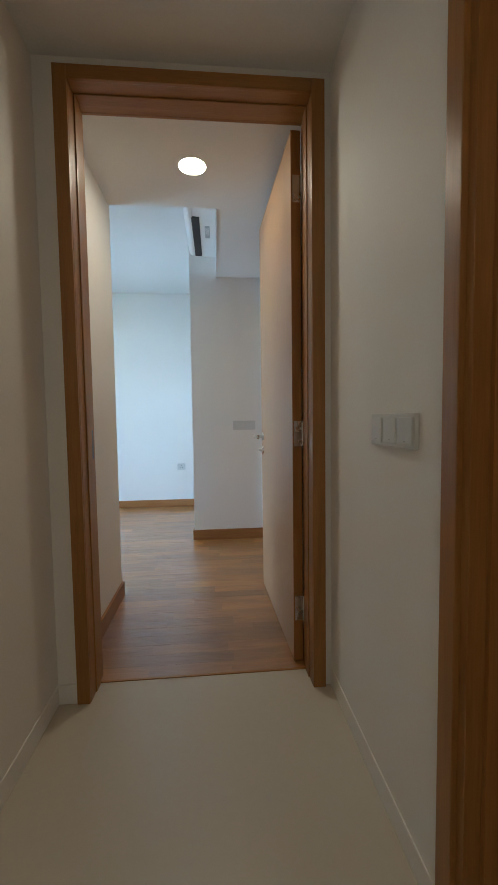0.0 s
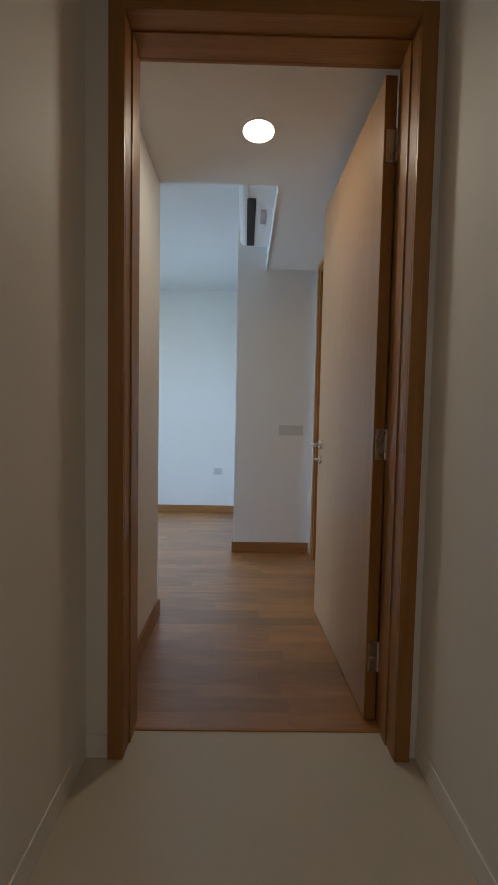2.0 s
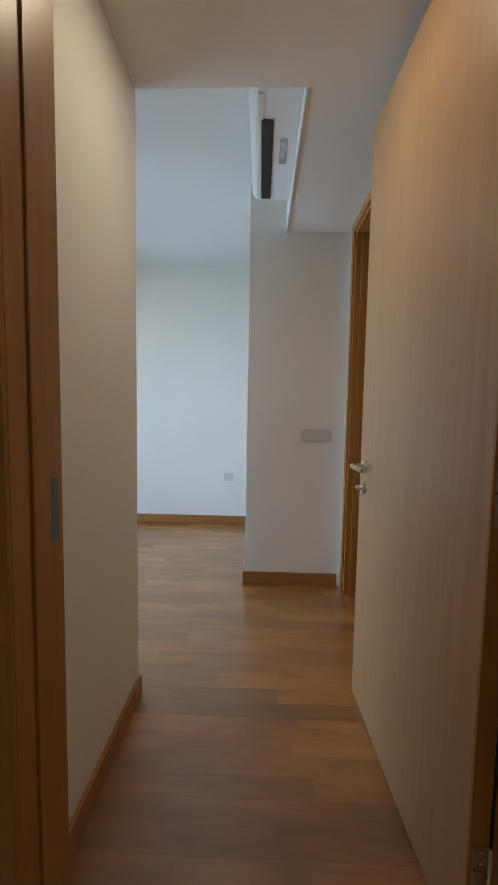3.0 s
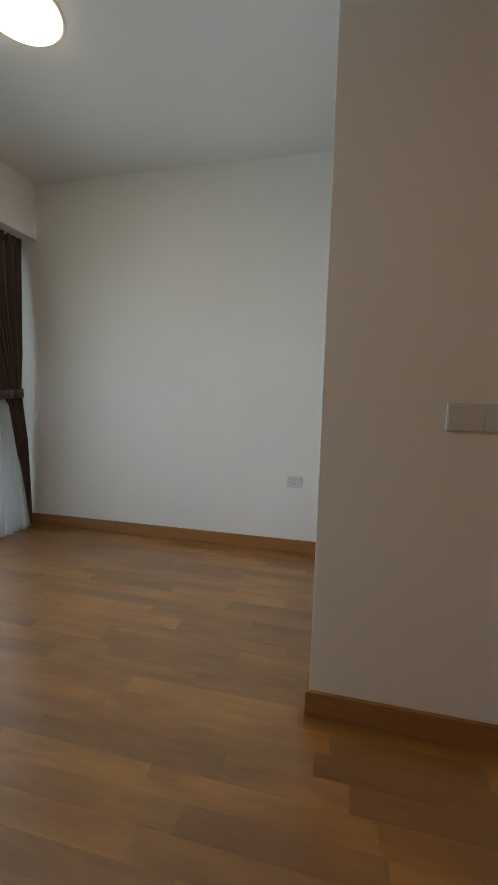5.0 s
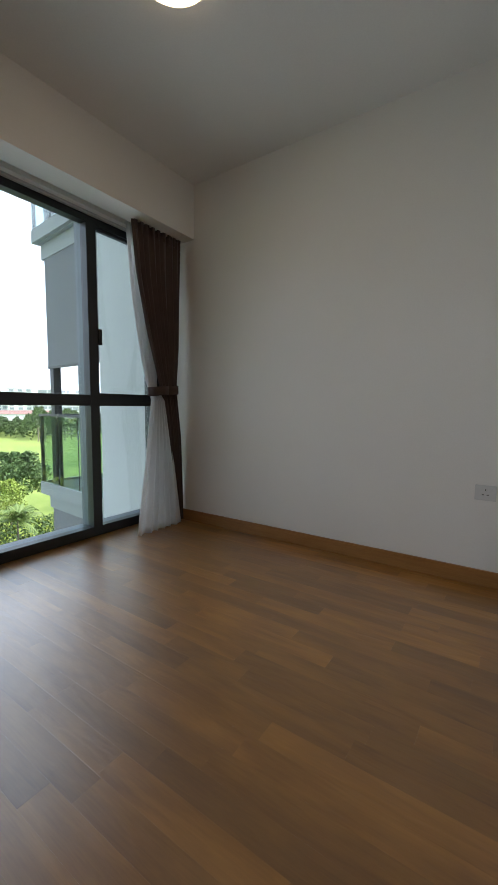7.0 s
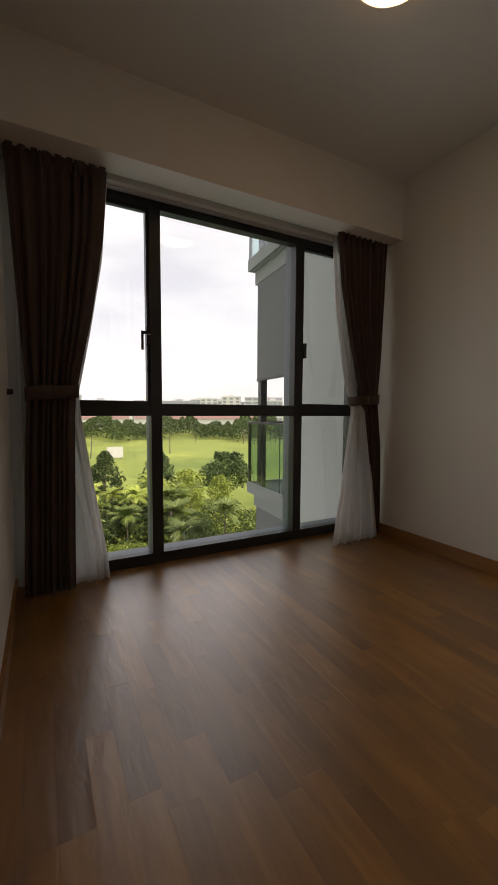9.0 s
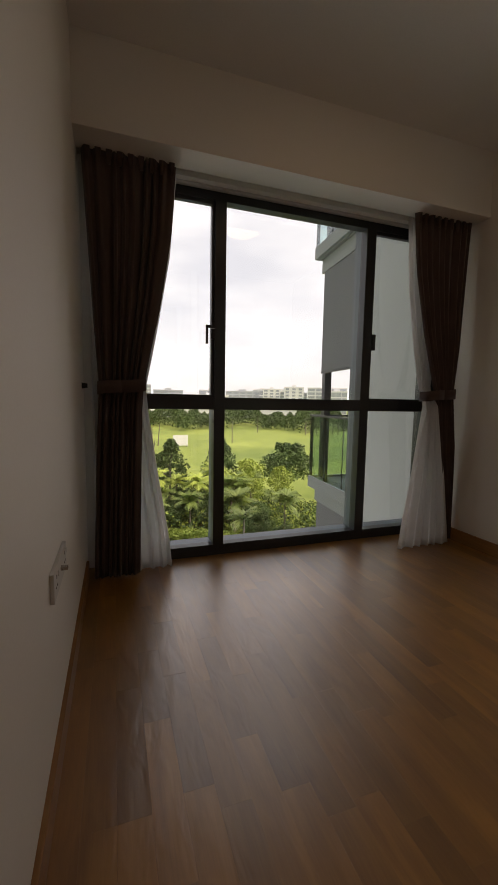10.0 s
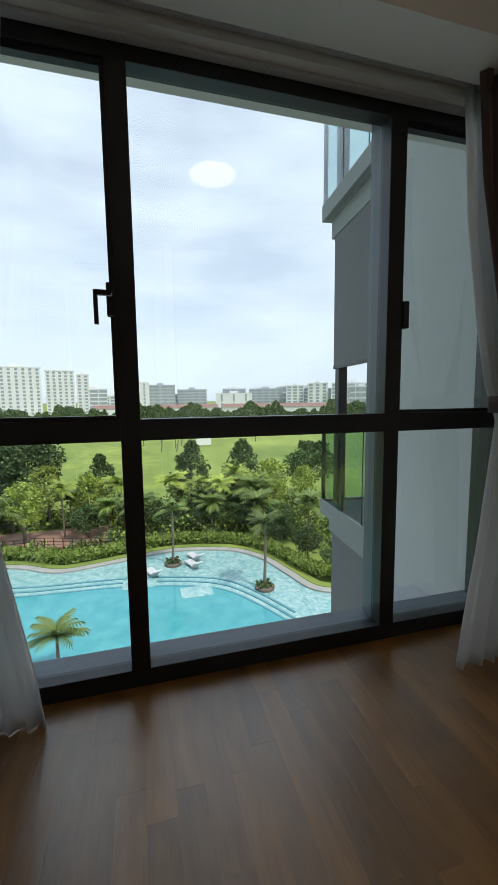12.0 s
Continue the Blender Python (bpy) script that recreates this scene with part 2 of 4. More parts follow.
# distance haze is mixed into this cladding colour as a paler grey
M_OFFICE_HAZED = surface("grey office cladding paled for haze", (0.42, 0.45, 0.48), (0.52, 0.55, 0.58), 0.6, 0.05, 1.0, 0.0)
M_ROOFRED = surface("red roof sheet", (0.24, 0.13, 0.11), (0.31, 0.19, 0.16), 0.7, 0.05, 1.0, 0.0)
M_DARKPANE = surface("dark window pane", (0.26, 0.30, 0.34), (0.38, 0.41, 0.44), 0.3, 0.1, 1.0, 0.0)
M_FARWOOD = surface("far woodland leaves", (0.030, 0.062, 0.018), (0.085, 0.135, 0.040), 0.9, 0.15, 1.2, 0.3)


# ---- mesh helpers ----
def box(bm, x0, x1, y0, y1, z0, z1, bevel=0.0, turn=None):
    g = bmesh.ops.create_cube(bm, size=1, matrix=Matrix.LocRotScale(((x0 + x1) / 2, (y0 + y1) / 2, (z0 + z1) / 2), None, (abs(x1 - x0), abs(y1 - y0), abs(z1 - z0))))
    vs = g["verts"]
    if turn is not None:
        bmesh.ops.transform(bm, matrix=turn, verts=vs)
    if bevel:
        es = list({e for v in vs for e in v.link_edges})
        bmesh.ops.bevel(bm, geom=es, offset=bevel, segments=2, affect="EDGES", profile=0.7)
    return bm


def boxes(*specs, bevel=0.0):
    bm = bmesh.new()
    for s in specs:
        box(bm, *s, bevel=bevel)
    return bm


def cyl(bm, a, b, r0, r1=None, seg=16, caps=True):
    a, b = Vector(a), Vector(b)
    d = b - a
    turn = d.to_track_quat("Z", "Y").to_matrix().to_4x4()
    bmesh.ops.create_cone(bm, cap_ends=caps, segments=seg, radius1=r0, radius2=r0 if r1 is None else r1, depth=d.length,
                          matrix=Matrix.Translation((a + b) / 2) @ turn)
    return bm


def finish(name, bm, material, smooth=False):
    me = bpy.data.meshes.new(name)
    bmesh.ops.recalc_face_normals(bm, faces=bm.faces)
    bm.to_mesh(me)
    bm.free()
    if smooth:
        me.polygons.foreach_set("use_smooth", [True] * len(me.polygons))
    me.materials.append(material)
    return new(name, me)


def part(name, bm, material, parent, label="", smooth=False):
    ob = finish(name, bm, material, smooth)
    ob.parent = parent
    return tagged(ob, label)


def root(name, label="", category="", group="", kind="", at=(0, 0, 0)):
    ob = new(name)
    ob.location = at
    ob.empty_display_size = 0.1
    return tagged(ob, label, category, group, kind)


def fixed(name, bm, material, label="", category=""):
    return tagged(finish(name, bm, material), label, category, kind="structure")


# ---- the shell of the flat ----
HALL_L, HALL_R = -0.505, 0.58
DOOR_Y0, DOOR_Y1 = 1.88, 2.02
SOUTH, NORTH = 2.815, 5.37
VEST_L, VEST_R = -0.48, 0.575
STUB_Y, STUB_X = 3.926, -0.084
WIN = -2.70
CEIL, LOW = 2.66, 2.36

fixed("floor_hall", boxes((-0.75, 1.5, -1.6, 1.99, -0.12, 0.0)), M_TILE, "polished beige tile floor of the hall", "floor")
fixed("floor_bedroom", boxes((-2.9, 1.6, 1.99, 5.6, -0.14, -0.016)), M_CARCASS, "dark screed under the plank floor", "floor")
fixed("wall_hall_left", boxes((-0.75, HALL_L, -1.6, DOOR_Y0, 0.0, 2.7)), M_WALL, "off-white painted hall wall", "wall")
bm = boxes((HALL_R, 0.78, 1.05, DOOR_Y0, 0.0, 2.7), (HALL_R, 0.78, 0.14, 1.05, 2.32, 2.7), (HALL_R, 0.78, -1.6, 0.14, 0.0, 2.7))
fixed("wall_hall_right", bm, M_WALL, "off-white painted hall wall with a doorway", "wall")
fixed("wall_hall_back", boxes((-0.75, 0.78, -1.75, -1.6, -0.12, 2.7)), M_WALL, "plain off-white wall closing the hall", "wall")
bm = boxes((-0.75, -0.405, DOOR_Y0, DOOR_Y1, 0.0, 2.7), (0.527, 0.9, DOOR_Y0, DOOR_Y1, 0.0, 2.7), (-0.405, 0.527, DOOR_Y0, DOOR_Y1, 2.335, 2.7))
fixed("wall_door", bm, M_WALL, "off-white wall round the bedroom doorway", "wall")
fixed("ceiling_hall", boxes((-0.75, 0.9, -1.6, DOOR_Y0, 2.395, 2.69)), M_CEILING, "flat white hall ceiling", "ceiling")
fixed("wall_vestibule_left", boxes((-0.75, VEST_L, DOOR_Y1, SOUTH, 0.0, 2.75)), M_WALL, "off-white wall of the bedroom entrance", "wall")
fixed("wall_south", boxes((-2.95, -0.75, SOUTH - 0.2, SOUTH, 0.0, 2.75)), M_WALL, "off-white bedroom wall beside the window", "wall")
bm = boxes((VEST_R, 0.72, DOOR_Y1, 2.97, 0.0, 2.75), (VEST_R, 0.72, 2.97, 3.80, 2.32, 2.75), (VEST_R, 0.72, 3.80, STUB_Y, 0.0, 2.75))
fixed("wall_vestibule_right", bm, M_WALL, "off-white wall with the bathroom doorway", "wall")
fixed("wall_stub", boxes((STUB_X, 0.72, STUB_Y, 4.01, 0.0, 2.75), bevel=0.003), M_WALL, "off-white stub wall beside the wardrobe", "wall")
fixed("wall_wardrobe_back", boxes((0.60, 0.75, 4.01, NORTH, 0.0, 2.75)), M_WALL, "plain wall behind the wardrobe", "wall")
fixed("wall_north", boxes((-2.95, 0.75, NORTH, NORTH + 0.2, 0.0, 2.75)), M_WALL, "off-white bedroom wall with a socket", "wall")
fixed("ceiling_bedroom", boxes((-2.95, 0.75, SOUTH - 0.1, NORTH + 0.1, CEIL, 2.9)), M_CEILING, "flat white bedroom ceiling", "ceiling")
fixed("ceiling_vestibule", boxes((-0.6, 0.7, DOOR_Y1, 2.79, LOW, CEIL + 0.02), (0.15, 0.7, 2.79, STUB_Y, LOW, CEIL - 0.002)), M_CEILING, "dropped white ceiling of the entrance", "ceiling")
bm = boxes((-2.55, -2.37, SOUTH, NORTH, 2.255, CEIL), (-2.95, -2.55, SOUTH, NORTH, 2.30, CEIL), (-2.70, -2.62, SOUTH, NORTH, 2.262, 2.30), bevel=0.0)
fixed("wall_window_beam", bm, M_WALL, "off-white beam over the window", "beam")
bm = boxes((-2.95, WIN - 0.17, SOUTH - 0.2, NORTH + 0.2, -0.5, -0.02), (-2.95, WIN - 0.01, SOUTH - 0.2, 2.88, 0.0, 2.30), (-2.95, WIN - 0.01, 5.30, NORTH + 0.2, 0.0, 2.30), (-2.95, -2.62, SOUTH - 0.2, NORTH + 0.2, 2.301, 2.9))
fixed("wall_window", bm, M_WALL, "outer wall strip round the window", "wall")

# skirtings
SK = 0.09
def skirting(name, *specs, material=None, label="oak skirting board along the wall"):
    ob = root(name, label, "baseboard", kind="structure")
    for s in specs:
        part("board", boxes(s, bevel=0.003), material or M_OAK_LONG, ob)
skirting("baseboard_bedroom", (-2.55, -0.066, NORTH - 0.014, NORTH + 0.002, 0.0, SK), (-2.60, VEST_L, SOUTH - 0.002, SOUTH + 0.014, 0.0, SK),
         (VEST_L - 0.002, VEST_L + 0.014, 2.06, SOUTH + 0.014, 0.0, SK), (STUB_X - 0.013, 0.55, STUB_Y - 0.014, STUB_Y + 0.002, 0.0, SK),
         (STUB_X - 0.013, STUB_X + 0.002, STUB_Y, 4.01, 0.0, SK), (VEST_R - 0.014, VEST_R + 0.002, 2.06, 2.90, 0.0, SK))
skirting("baseboard_hall", (HALL_L - 0.002, HALL_L + 0.004, -1.6, DOOR_Y0, 0.0, 0.075), (HALL_R - 0.004, HALL_R + 0.002, 1.09, DOOR_Y0, 0.0, 0.075),
         (HALL_L, -0.432, DOOR_Y0 - 0.009, DOOR_Y0 + 0.002, 0.0, 0.075), material=M_WALL, label="off-white tile skirting in the hall")


# ---- doors ----
def lever_handle(parent, at, side, along):
    """Lever on a round rose with a separate keyhole rose; side is the way out of the leaf, along the way of the lever."""
    at, side, along = Vector(at), Vector(side), Vector(along)
    bm = bmesh.new()
    cyl(bm, at, at + side * 0.010, 0.026, 0.024, 24)
    cyl(bm, at + side * 0.008, at + side * 0.055, 0.010, 0.010, 16)
    cyl(bm, at + side * 0.050 - along * 0.006, at + side * 0.052 + along * 0.125, 0.010, 0.009, 16)
    h = part("door_handle", bm, M_STEEL, parent, "brushed steel lever handle", smooth=False)
    low = at - Vector((0, 0, 0.085))
    bm = bmesh.new()
    cyl(bm, low, low + side * 0.010, 0.026, 0.024, 24)
    cyl(bm, low + side * 0.009, low + side * 0.022, 0.011, 0.009, 12)
    box(bm, low.x - 0.006, low.x + 0.006, low.y - 0.014, low.y + 0.014, low.z - 0.006, low.z + 0.006, turn=Matrix.Translation(side * 0.026))
    part("lock_rose", bm, M_STEEL, parent, "round steel lock rose with thumb turn")
    return h


door = root("door_1", "open oak bedroom door with a wide oak frame", "door", kind="structure")
F0, F1, FTOP = -0.43, 0.553, 2.36
part("jamb", boxes((F0 + 0.05, F0 + 0.018, DOOR_Y0 - 0.006, 2.035, 0.0, 2.31), bevel=0.002), M_OAK, door)
part("jamb", boxes((F1 - 0.052, F1 - 0.018, DOOR_Y0 - 0.006, 2.035, 0.0, 2.31), bevel=0.002), M_OAK, door)
part("head", boxes((F0 + 0.018, F1 - 0.018, DOOR_Y0 - 0.006, 2.035, 2.312, 2.345), bevel=0.002), M_OAK_FLAT, door)
part("stop_bead", boxes((F0 + 0.05, F0 + 0.055, 1.93, 1.985, 0.0, 2.31), bevel=0.002), M_OAK, door)
part("stop_bead", boxes((F1 - 0.057, F1 - 0.052, 1.93, 1.985, 0.0, 2.31), bevel=0.002), M_OAK, door)
part("stop_bead", boxes((F0 + 0.055, F1 - 0.057, 1.93, 1.985, 2.306, 2.312), bevel=0.002), M_OAK_FLAT, door)
for y0, y1 in ((DOOR_Y0 - 0.016, DOOR_Y0 - 0.001), (2.021, 2.036)):
    part("architrave", boxes((F0, F0 + 0.049, y0, y1, 0.0, FTOP), bevel=0.003), M_OAK, door)
    part("architrave", boxes((F1 - 0.051, F1, y0, y1, 0.0, FTOP), bevel=0.003), M_OAK, door)
    part("architrave", boxes((F0 + 0.049, F1 - 0.051, y0, y1, 2.311, FTOP), bevel=0.003), M_OAK_FLAT, door)
part("threshold_strip", boxes((F0 + 0.05, F1 - 0.052, 1.985, 1.995, -0.004, 0.004)), M_OAK_FLAT, door, "thin oak threshold strip")
HINGE = Vector((0.497, 2.043, 0.0))
LEAFW, LEAFA = 0.855, radians(2.3)
leaf_turn = Matrix.Translation(HINGE) @ Matrix.Rotation(LEAFA, 4, "Z")
bm = box(bmesh.new(), -0.040, 0.0, 0.0, LEAFW, 0.008, 2.295, bevel=0.002, turn=None)
bmesh.ops.transform(bm, matrix=leaf_turn, verts=bm.verts)
leaf = part("door_leaf", bm, M_LEAF, door, "pale oak veneer door leaf standing open")
bm = box(bmesh.new(), -0.0405, 0.0005, -0.003, 0.004, 0.008, 2.295)
bmesh.ops.transform(bm, matrix=leaf_turn, verts=bm.verts)
part("edge_lipping", bm, M_OAK, leaf, "darker oak edge lipping")
turn3 = leaf_turn.to_3x3()
lever_handle(leaf, leaf_turn @ Vector((-0.040, LEAFW - 0.062, 0.985)), turn3 @ Vector((-1, 0, 0)), turn3 @ Vector((0, -1, 0)))
for z in (0.25, 1.03, 2.06):
    bm = boxes((-0.034, -0.004, -0.0062, -0.0030, z - 0.055, z + 0.055), bevel=0.001)
    for dz in (-0.04, -0.015, 0.015, 0.04):
        cyl(bm, (-0.020 + 0.006 * (1 if dz > 0 else -1), -0.0085, z + dz), (-0.020 + 0.006 * (1 if dz > 0 else -1), -0.006, z + dz), 0.0042, 0.0036, 8)
    cyl(bm, (0.004, -0.006, z - 0.055), (0.004, -0.006, z + 0.055), 0.0065, None, 12)
    bmesh.ops.transform(bm, matrix=leaf_turn, verts=bm.verts)
    part("hinge", bm, M_STEEL, leaf, "steel butt hinge with screws")
bm = boxes((-0.385, -0.3785, 1.992, 2.018, 0.94, 1.06), bevel=0.001)
part("strike_plate", bm, M_LEDGE, door, "steel strike plate in the jamb")


def side_door(name, x, y0, y1, label, reveal, leaf_on):
    """A framed door in a wall that faces -x; y0 and y1 are the opening."""
    d = root(name, label, "door", kind="structure")
    for a, b in ((y0 - 0.045, y0 + 0.006), (y1 - 0.006, y1 + 0.045)):
        part("architrave", boxes((x - 0.016, x - 0.001, a, b, 0.0, 2.36), bevel=0.003), M_OAK, d)
    part("architrave", boxes((x - 0.016, x - 0.001, y0 + 0.006, y1 - 0.006, 2.312, 2.36), bevel=0.003), M_OAK, d)
    part("jamb", boxes((x - 0.004, x + reveal, y0, y0 + 0.028, 0.0, 2.318), bevel=0.002), M_OAK, d)
    part("jamb", boxes((x - 0.004, x + reveal, y1 - 0.028, y1, 0.0, 2.318), bevel=0.002), M_OAK, d)
    part("stop_bead", boxes((x + 0.03, x + 0.07, y1 - 0.040, y1 - 0.028, 0.0, 2.30), bevel=0.002), M_OAK, d)
    part("head", boxes((x - 0.004, x + reveal, y0 + 0.028, y1 - 0.028, 2.29, 2.318), bevel=0.002), M_OAK, d)
    lf = part("door_leaf", boxes((x + leaf_on, x + leaf_on + 0.04, y0 + 0.03, y1 - 0.03, 0.006, 2.288), bevel=0.002), M_OAK, d, "closed oak veneer leaf")
    lever_handle(lf, (x + leaf_on, y0 + 0.09, 0.985), (-1, 0, 0), (0, 1, 0))
    return d
side_door("door_2", HALL_R, 0.14, 1.045, "closed oak door in an oak frame off the hall", 0.16, 0.075)
side_door("door_3", VEST_R, 2.965, 3.805, "closed oak bathroom door in an oak frame", 0.13, 0.085)


fixed("threshold", boxes((VEST_R - 0.002, 0.72, 2.993, 3.777, -0.016, 0.003), bevel=0.002), M_OAK_LONG, "oak threshold of the bathroom door", "threshold")

# ---- window ----
win = root("window_1", "full-height dark aluminium window with a transom", "window", kind="structure")
X0, X1 = WIN - 0.15, WIN
GX = WIN - 0.06
WY0, WY1 = 2.88, 5.30
ML, MR = (3.572, 3.642), (4.645, 4.717)
part("sill_rail", boxes((GX - 0.01, X1, WY0, WY1, 0.0, 0.07), bevel=0.003), M_FRAME, win)
part("head_rail", boxes((GX - 0.01, X1, WY0, WY1, 2.203, 2.2615), bevel=0.003), M_FRAME, win)
part("outer_head", boxes((X0, GX - 0.0105, WY0, WY1, 2.262, 2.2995), bevel=0.003), M_LEDGE, win, "grey outer head of the frame")
part("window_sill", boxes((X0 - 0.03, GX - 0.012, WY0, WY1, -0.02, 0.062), bevel=0.003), M_LEDGE, win, "grey aluminium outer ledge")
for y0, y1 in (ML, MR):
    m_ = part("mullion", boxes((GX - 0.01, X1 + 0.004, y0, y1, 0.069, 2.206), bevel=0.003), M_FRAME, win)
    part("outer_fin", boxes((X0, GX - 0.0102, y0 + 0.004, y1 - 0.004, 0.069, 2.263), bevel=0.002), M_LEDGE, m_, "grey outer fin of the mullion")
for y0, y1 in ((WY0 - 0.02, WY0 + 0.04), (WY1 - 0.04, WY1 + 0.02)):
    part("side_post", boxes((X0, X1, y0, y1, 0.069, 2.206), bevel=0.003), M_FRAME, win)
for y0, y1 in ((WY0 + 0.04, ML[0]), (ML[1], MR[0]), (MR[1], WY1 - 0.04)):
    part("transom", boxes((GX - 0.01, X1 + 0.002, y0, y1, 0.952, 1.030), bevel=0.003), M_FRAME, win)
    for z0, z1 in ((0.07, 0.952), (1.030, 2.205)):
        pane = part("pane", boxes((GX, GX + 0.008, y0 - 0.004, y1 + 0.004, z0 - 0.004, z1 + 0.004)), M_GLASS, win)
        pane.visible_shadow = False
# opening sashes in the two outer lights
for y0, y1, lock in ((WY0 + 0.04, ML[0], ML[0] - 0.012), (MR[1], WY1 - 0.04, MR[1] + 0.012)):
    for z0, z1 in ((1.030, 2.205),):
        bm = boxes((GX + 0.012, GX + 0.045, y0, y0 + 0.016, z0, z1), (GX + 0.012, GX + 0.045, y1 - 0.016, y1, z0, z1),
                   (GX + 0.012, GX + 0.045, y0 + 0.016, y1 - 0.016, z0, z0 + 0.014), (GX + 0.012, GX + 0.045, y0 + 0.016, y1 - 0.016, z1 - 0.022, z1), bevel=0.002)
        sash = part("sash", bm, M_FRAME, win)
    bm = boxes((GX + 0.045, GX + 0.078, lock - 0.013, lock + 0.013, 1.385, 1.495), bevel=0.004)
    way = -1 if lock < 4 else 0.12
    if way < 0:
        cyl(bm, (GX + 0.072, lock, 1.455), (GX + 0.105, lock, 1.455), 0.008, None, 12)
        box(bm, GX + 0.095, GX + 0.110, lock - 0.006 + min(0, way * 0.045), lock + 0.006 + max(0, way * 0.045), 1.444, 1.462, bevel=0.003)
        box(bm, GX + 0.095, GX + 0.110, lock + way * 0.045 - 0.007, lock + way * 0.045 + 0.007, 1.350, 1.462, bevel=0.003)
    part("window_handle", bm, M_DARK, sash, "black cranked window handle")

# ---- fittings ----
def plate(name, label, centre, normal, w, h, gangs, kind_of, category):
    """Wall plate with its rockers or pin holes. normal is 'x-', 'y-' or 'y+'."""
    turn = {"y-": Matrix.Identity(4), "y+": Matrix.Rotation(math.pi, 4, "Z"), "x-": Matrix.Rotation(-math.pi / 2, 4, "Z")}[normal]
    place = Matrix.Translation(centre) @ turn
    th = root(name, label, category)
    def put(n, bm, m, lab=""):
        bmesh.ops.transform(bm, matrix=place, verts=bm.verts)
        return part(n, bm, m, th, lab)
    put("plate", boxes((-w / 2, w / 2, -0.0115, 0.0, -h / 2, h / 2), bevel=0.003), M_PLATE)
    step = w / gangs
    for i in range(gangs):
        c = -w / 2 + step * (i + 0.5)
        if kind_of == "switch":
            put("rocker", boxes((c - step * 0.40, c + step * 0.40, -0.0145, -0.010, -h * 0.38, h * 0.38), bevel=0.002), M_PLATE)
            put("indicator", boxes((c - 0.004, c + 0.004, -0.0153, -0.0144, -h * 0.30, -h * 0.27)), M_GREYMARK)
        elif kind_of == "blank":
            put("cover", boxes((c - step * 0.46, c + step * 0.46, -0.0135, -0.010, -h * 0.42, h * 0.42), bevel=0.002), M_PLATE)
        elif kind_of == "aerial" and i == 1:
            bm = bmesh.new()
            cyl(bm, (c, -0.010, 0.004), (c, -0.030, 0.004), 0.008, 0.007, 14)
            put("aerial_stud", bm, M_STEEL, "steel aerial connector")
        else:
            for hx, hz, hw, hh in ((0, h * 0.20, 0.0045, 0.009), (-0.011, -h * 0.12, 0.009, 0.0045), (0.011, -h * 0.12, 0.009, 0.0045)):
                put("pin_hole", boxes((c + hx - hw / 2, c + hx + hw / 2, -0.0122, -0.0108, hz - hh / 2, hz + hh / 2)), M_DARK)
            put("switch_toggle", boxes((c + step * 0.27, c + step * 0.35, -0.0145, -0.010, h * 0.10, h * 0.30), bevel=0.001), M_PLATE)
    return th
plate("light_switch", "white three-gang light switch on the hall wall", (HALL_R, 1.325, 1.062), "x-", 0.245, 0.085, 3, "switch", "switch")
plate("light_switch", "white two-gang switch plate on the stub wall", (0.383, STUB_Y, 1.043), "y-", 0.205, 0.082, 2, "blank", "switch")
plate("wall_socket", "white three-pin socket on the bedroom wall", (-0.318, NORTH, 0.508), "y-", 0.098, 0.080, 1, "socket", "socket")
plate("wall_socket", "white double socket plate with an aerial stud", (-1.475, SOUTH, 0.515), "y+", 0.26, 0.080, 3, "aerial", "socket")


def ceiling_light(label, x, y, z, r, drop, lit):
    th = root("ceiling_light", label, "lamp", at=(x, y, z))
    bm = bmesh.new()
    cyl(bm, (0, 0, -0.005), (0, 0, 0.0), r * 1.03, r * 1.06, 48)
    part("rim", bm, M_WHITE, th, "thin white rim")
    bm = bmesh.new()
    bmesh.ops.create_uvsphere(bm, u_segments=48, v_segments=16, radius=1.0)
    bmesh.ops.delete(bm, geom=[v for v in bm.verts if v.co.z > 0.01], context="VERTS")
    bmesh.ops.transform(bm, matrix=Matrix.Translation((0, 0, -0.005)) @ Matrix.Diagonal((r * 0.98, r * 0.98, drop, 1)), verts=bm.verts)
    part("diffuser", bm, lit, th, "glowing warm white diffuser", smooth=True)
    return th
ceiling_light("lit round downlight flush in the entrance ceiling", 0.032, 2.40, LOW, 0.067, 0.004, M_LAMP)
# unseen lamp assumed behind the walk's start; it lights the hall warmly
ceiling_light("lit round downlight assumed in the hall ceiling, out of view", 0.03, -0.55, 2.395, 0.073, 0.004, M_LAMP)
ceiling_light("lit round dome lamp under the bedroom ceiling", -1.40, 4.19, CEIL, 0.165, 0.030, M_BEDLAMP)

# wall-mounted air conditioner on the face of the dropped ceiling
ac = root("air_conditioner", "white split air conditioner high on the bulkhead", "air conditioner")
A0, A1 = 2.87, 3.715
profile = [(0.150, 2.645), (-0.030, 2.645), (-0.055, 2.625), (-0.066, 2.58), (-0.066, 2.50), (-0.058, 2.468), (-0.035, 2.452), (0.150, 2.440)]
bm = bmesh.new()
ring = [[bm.verts.new((x, y, z)) for x, z in profile] for y in (A0, A1)]
for i in range(len(profile)):
    j = (i + 1) % len(profile)
    bm.faces.new((ring[0][i], ring[0][j], ring[1][j], ring[1][i]))
bm.faces.new(ring[0])
bm.faces.new(ring[1])
bmesh.ops.bevel(bm, geom=list(bm.edges), offset=0.004, segments=2, affect="EDGES")
body = part("body", bm, M_WHITE, ac)
part("air_slot", boxes((-0.014, 0.040, A0 + 0.20, A1 - 0.025, 2.4435, 2.452), bevel=0.001), M_DARK, ac, "black air outlet slot")
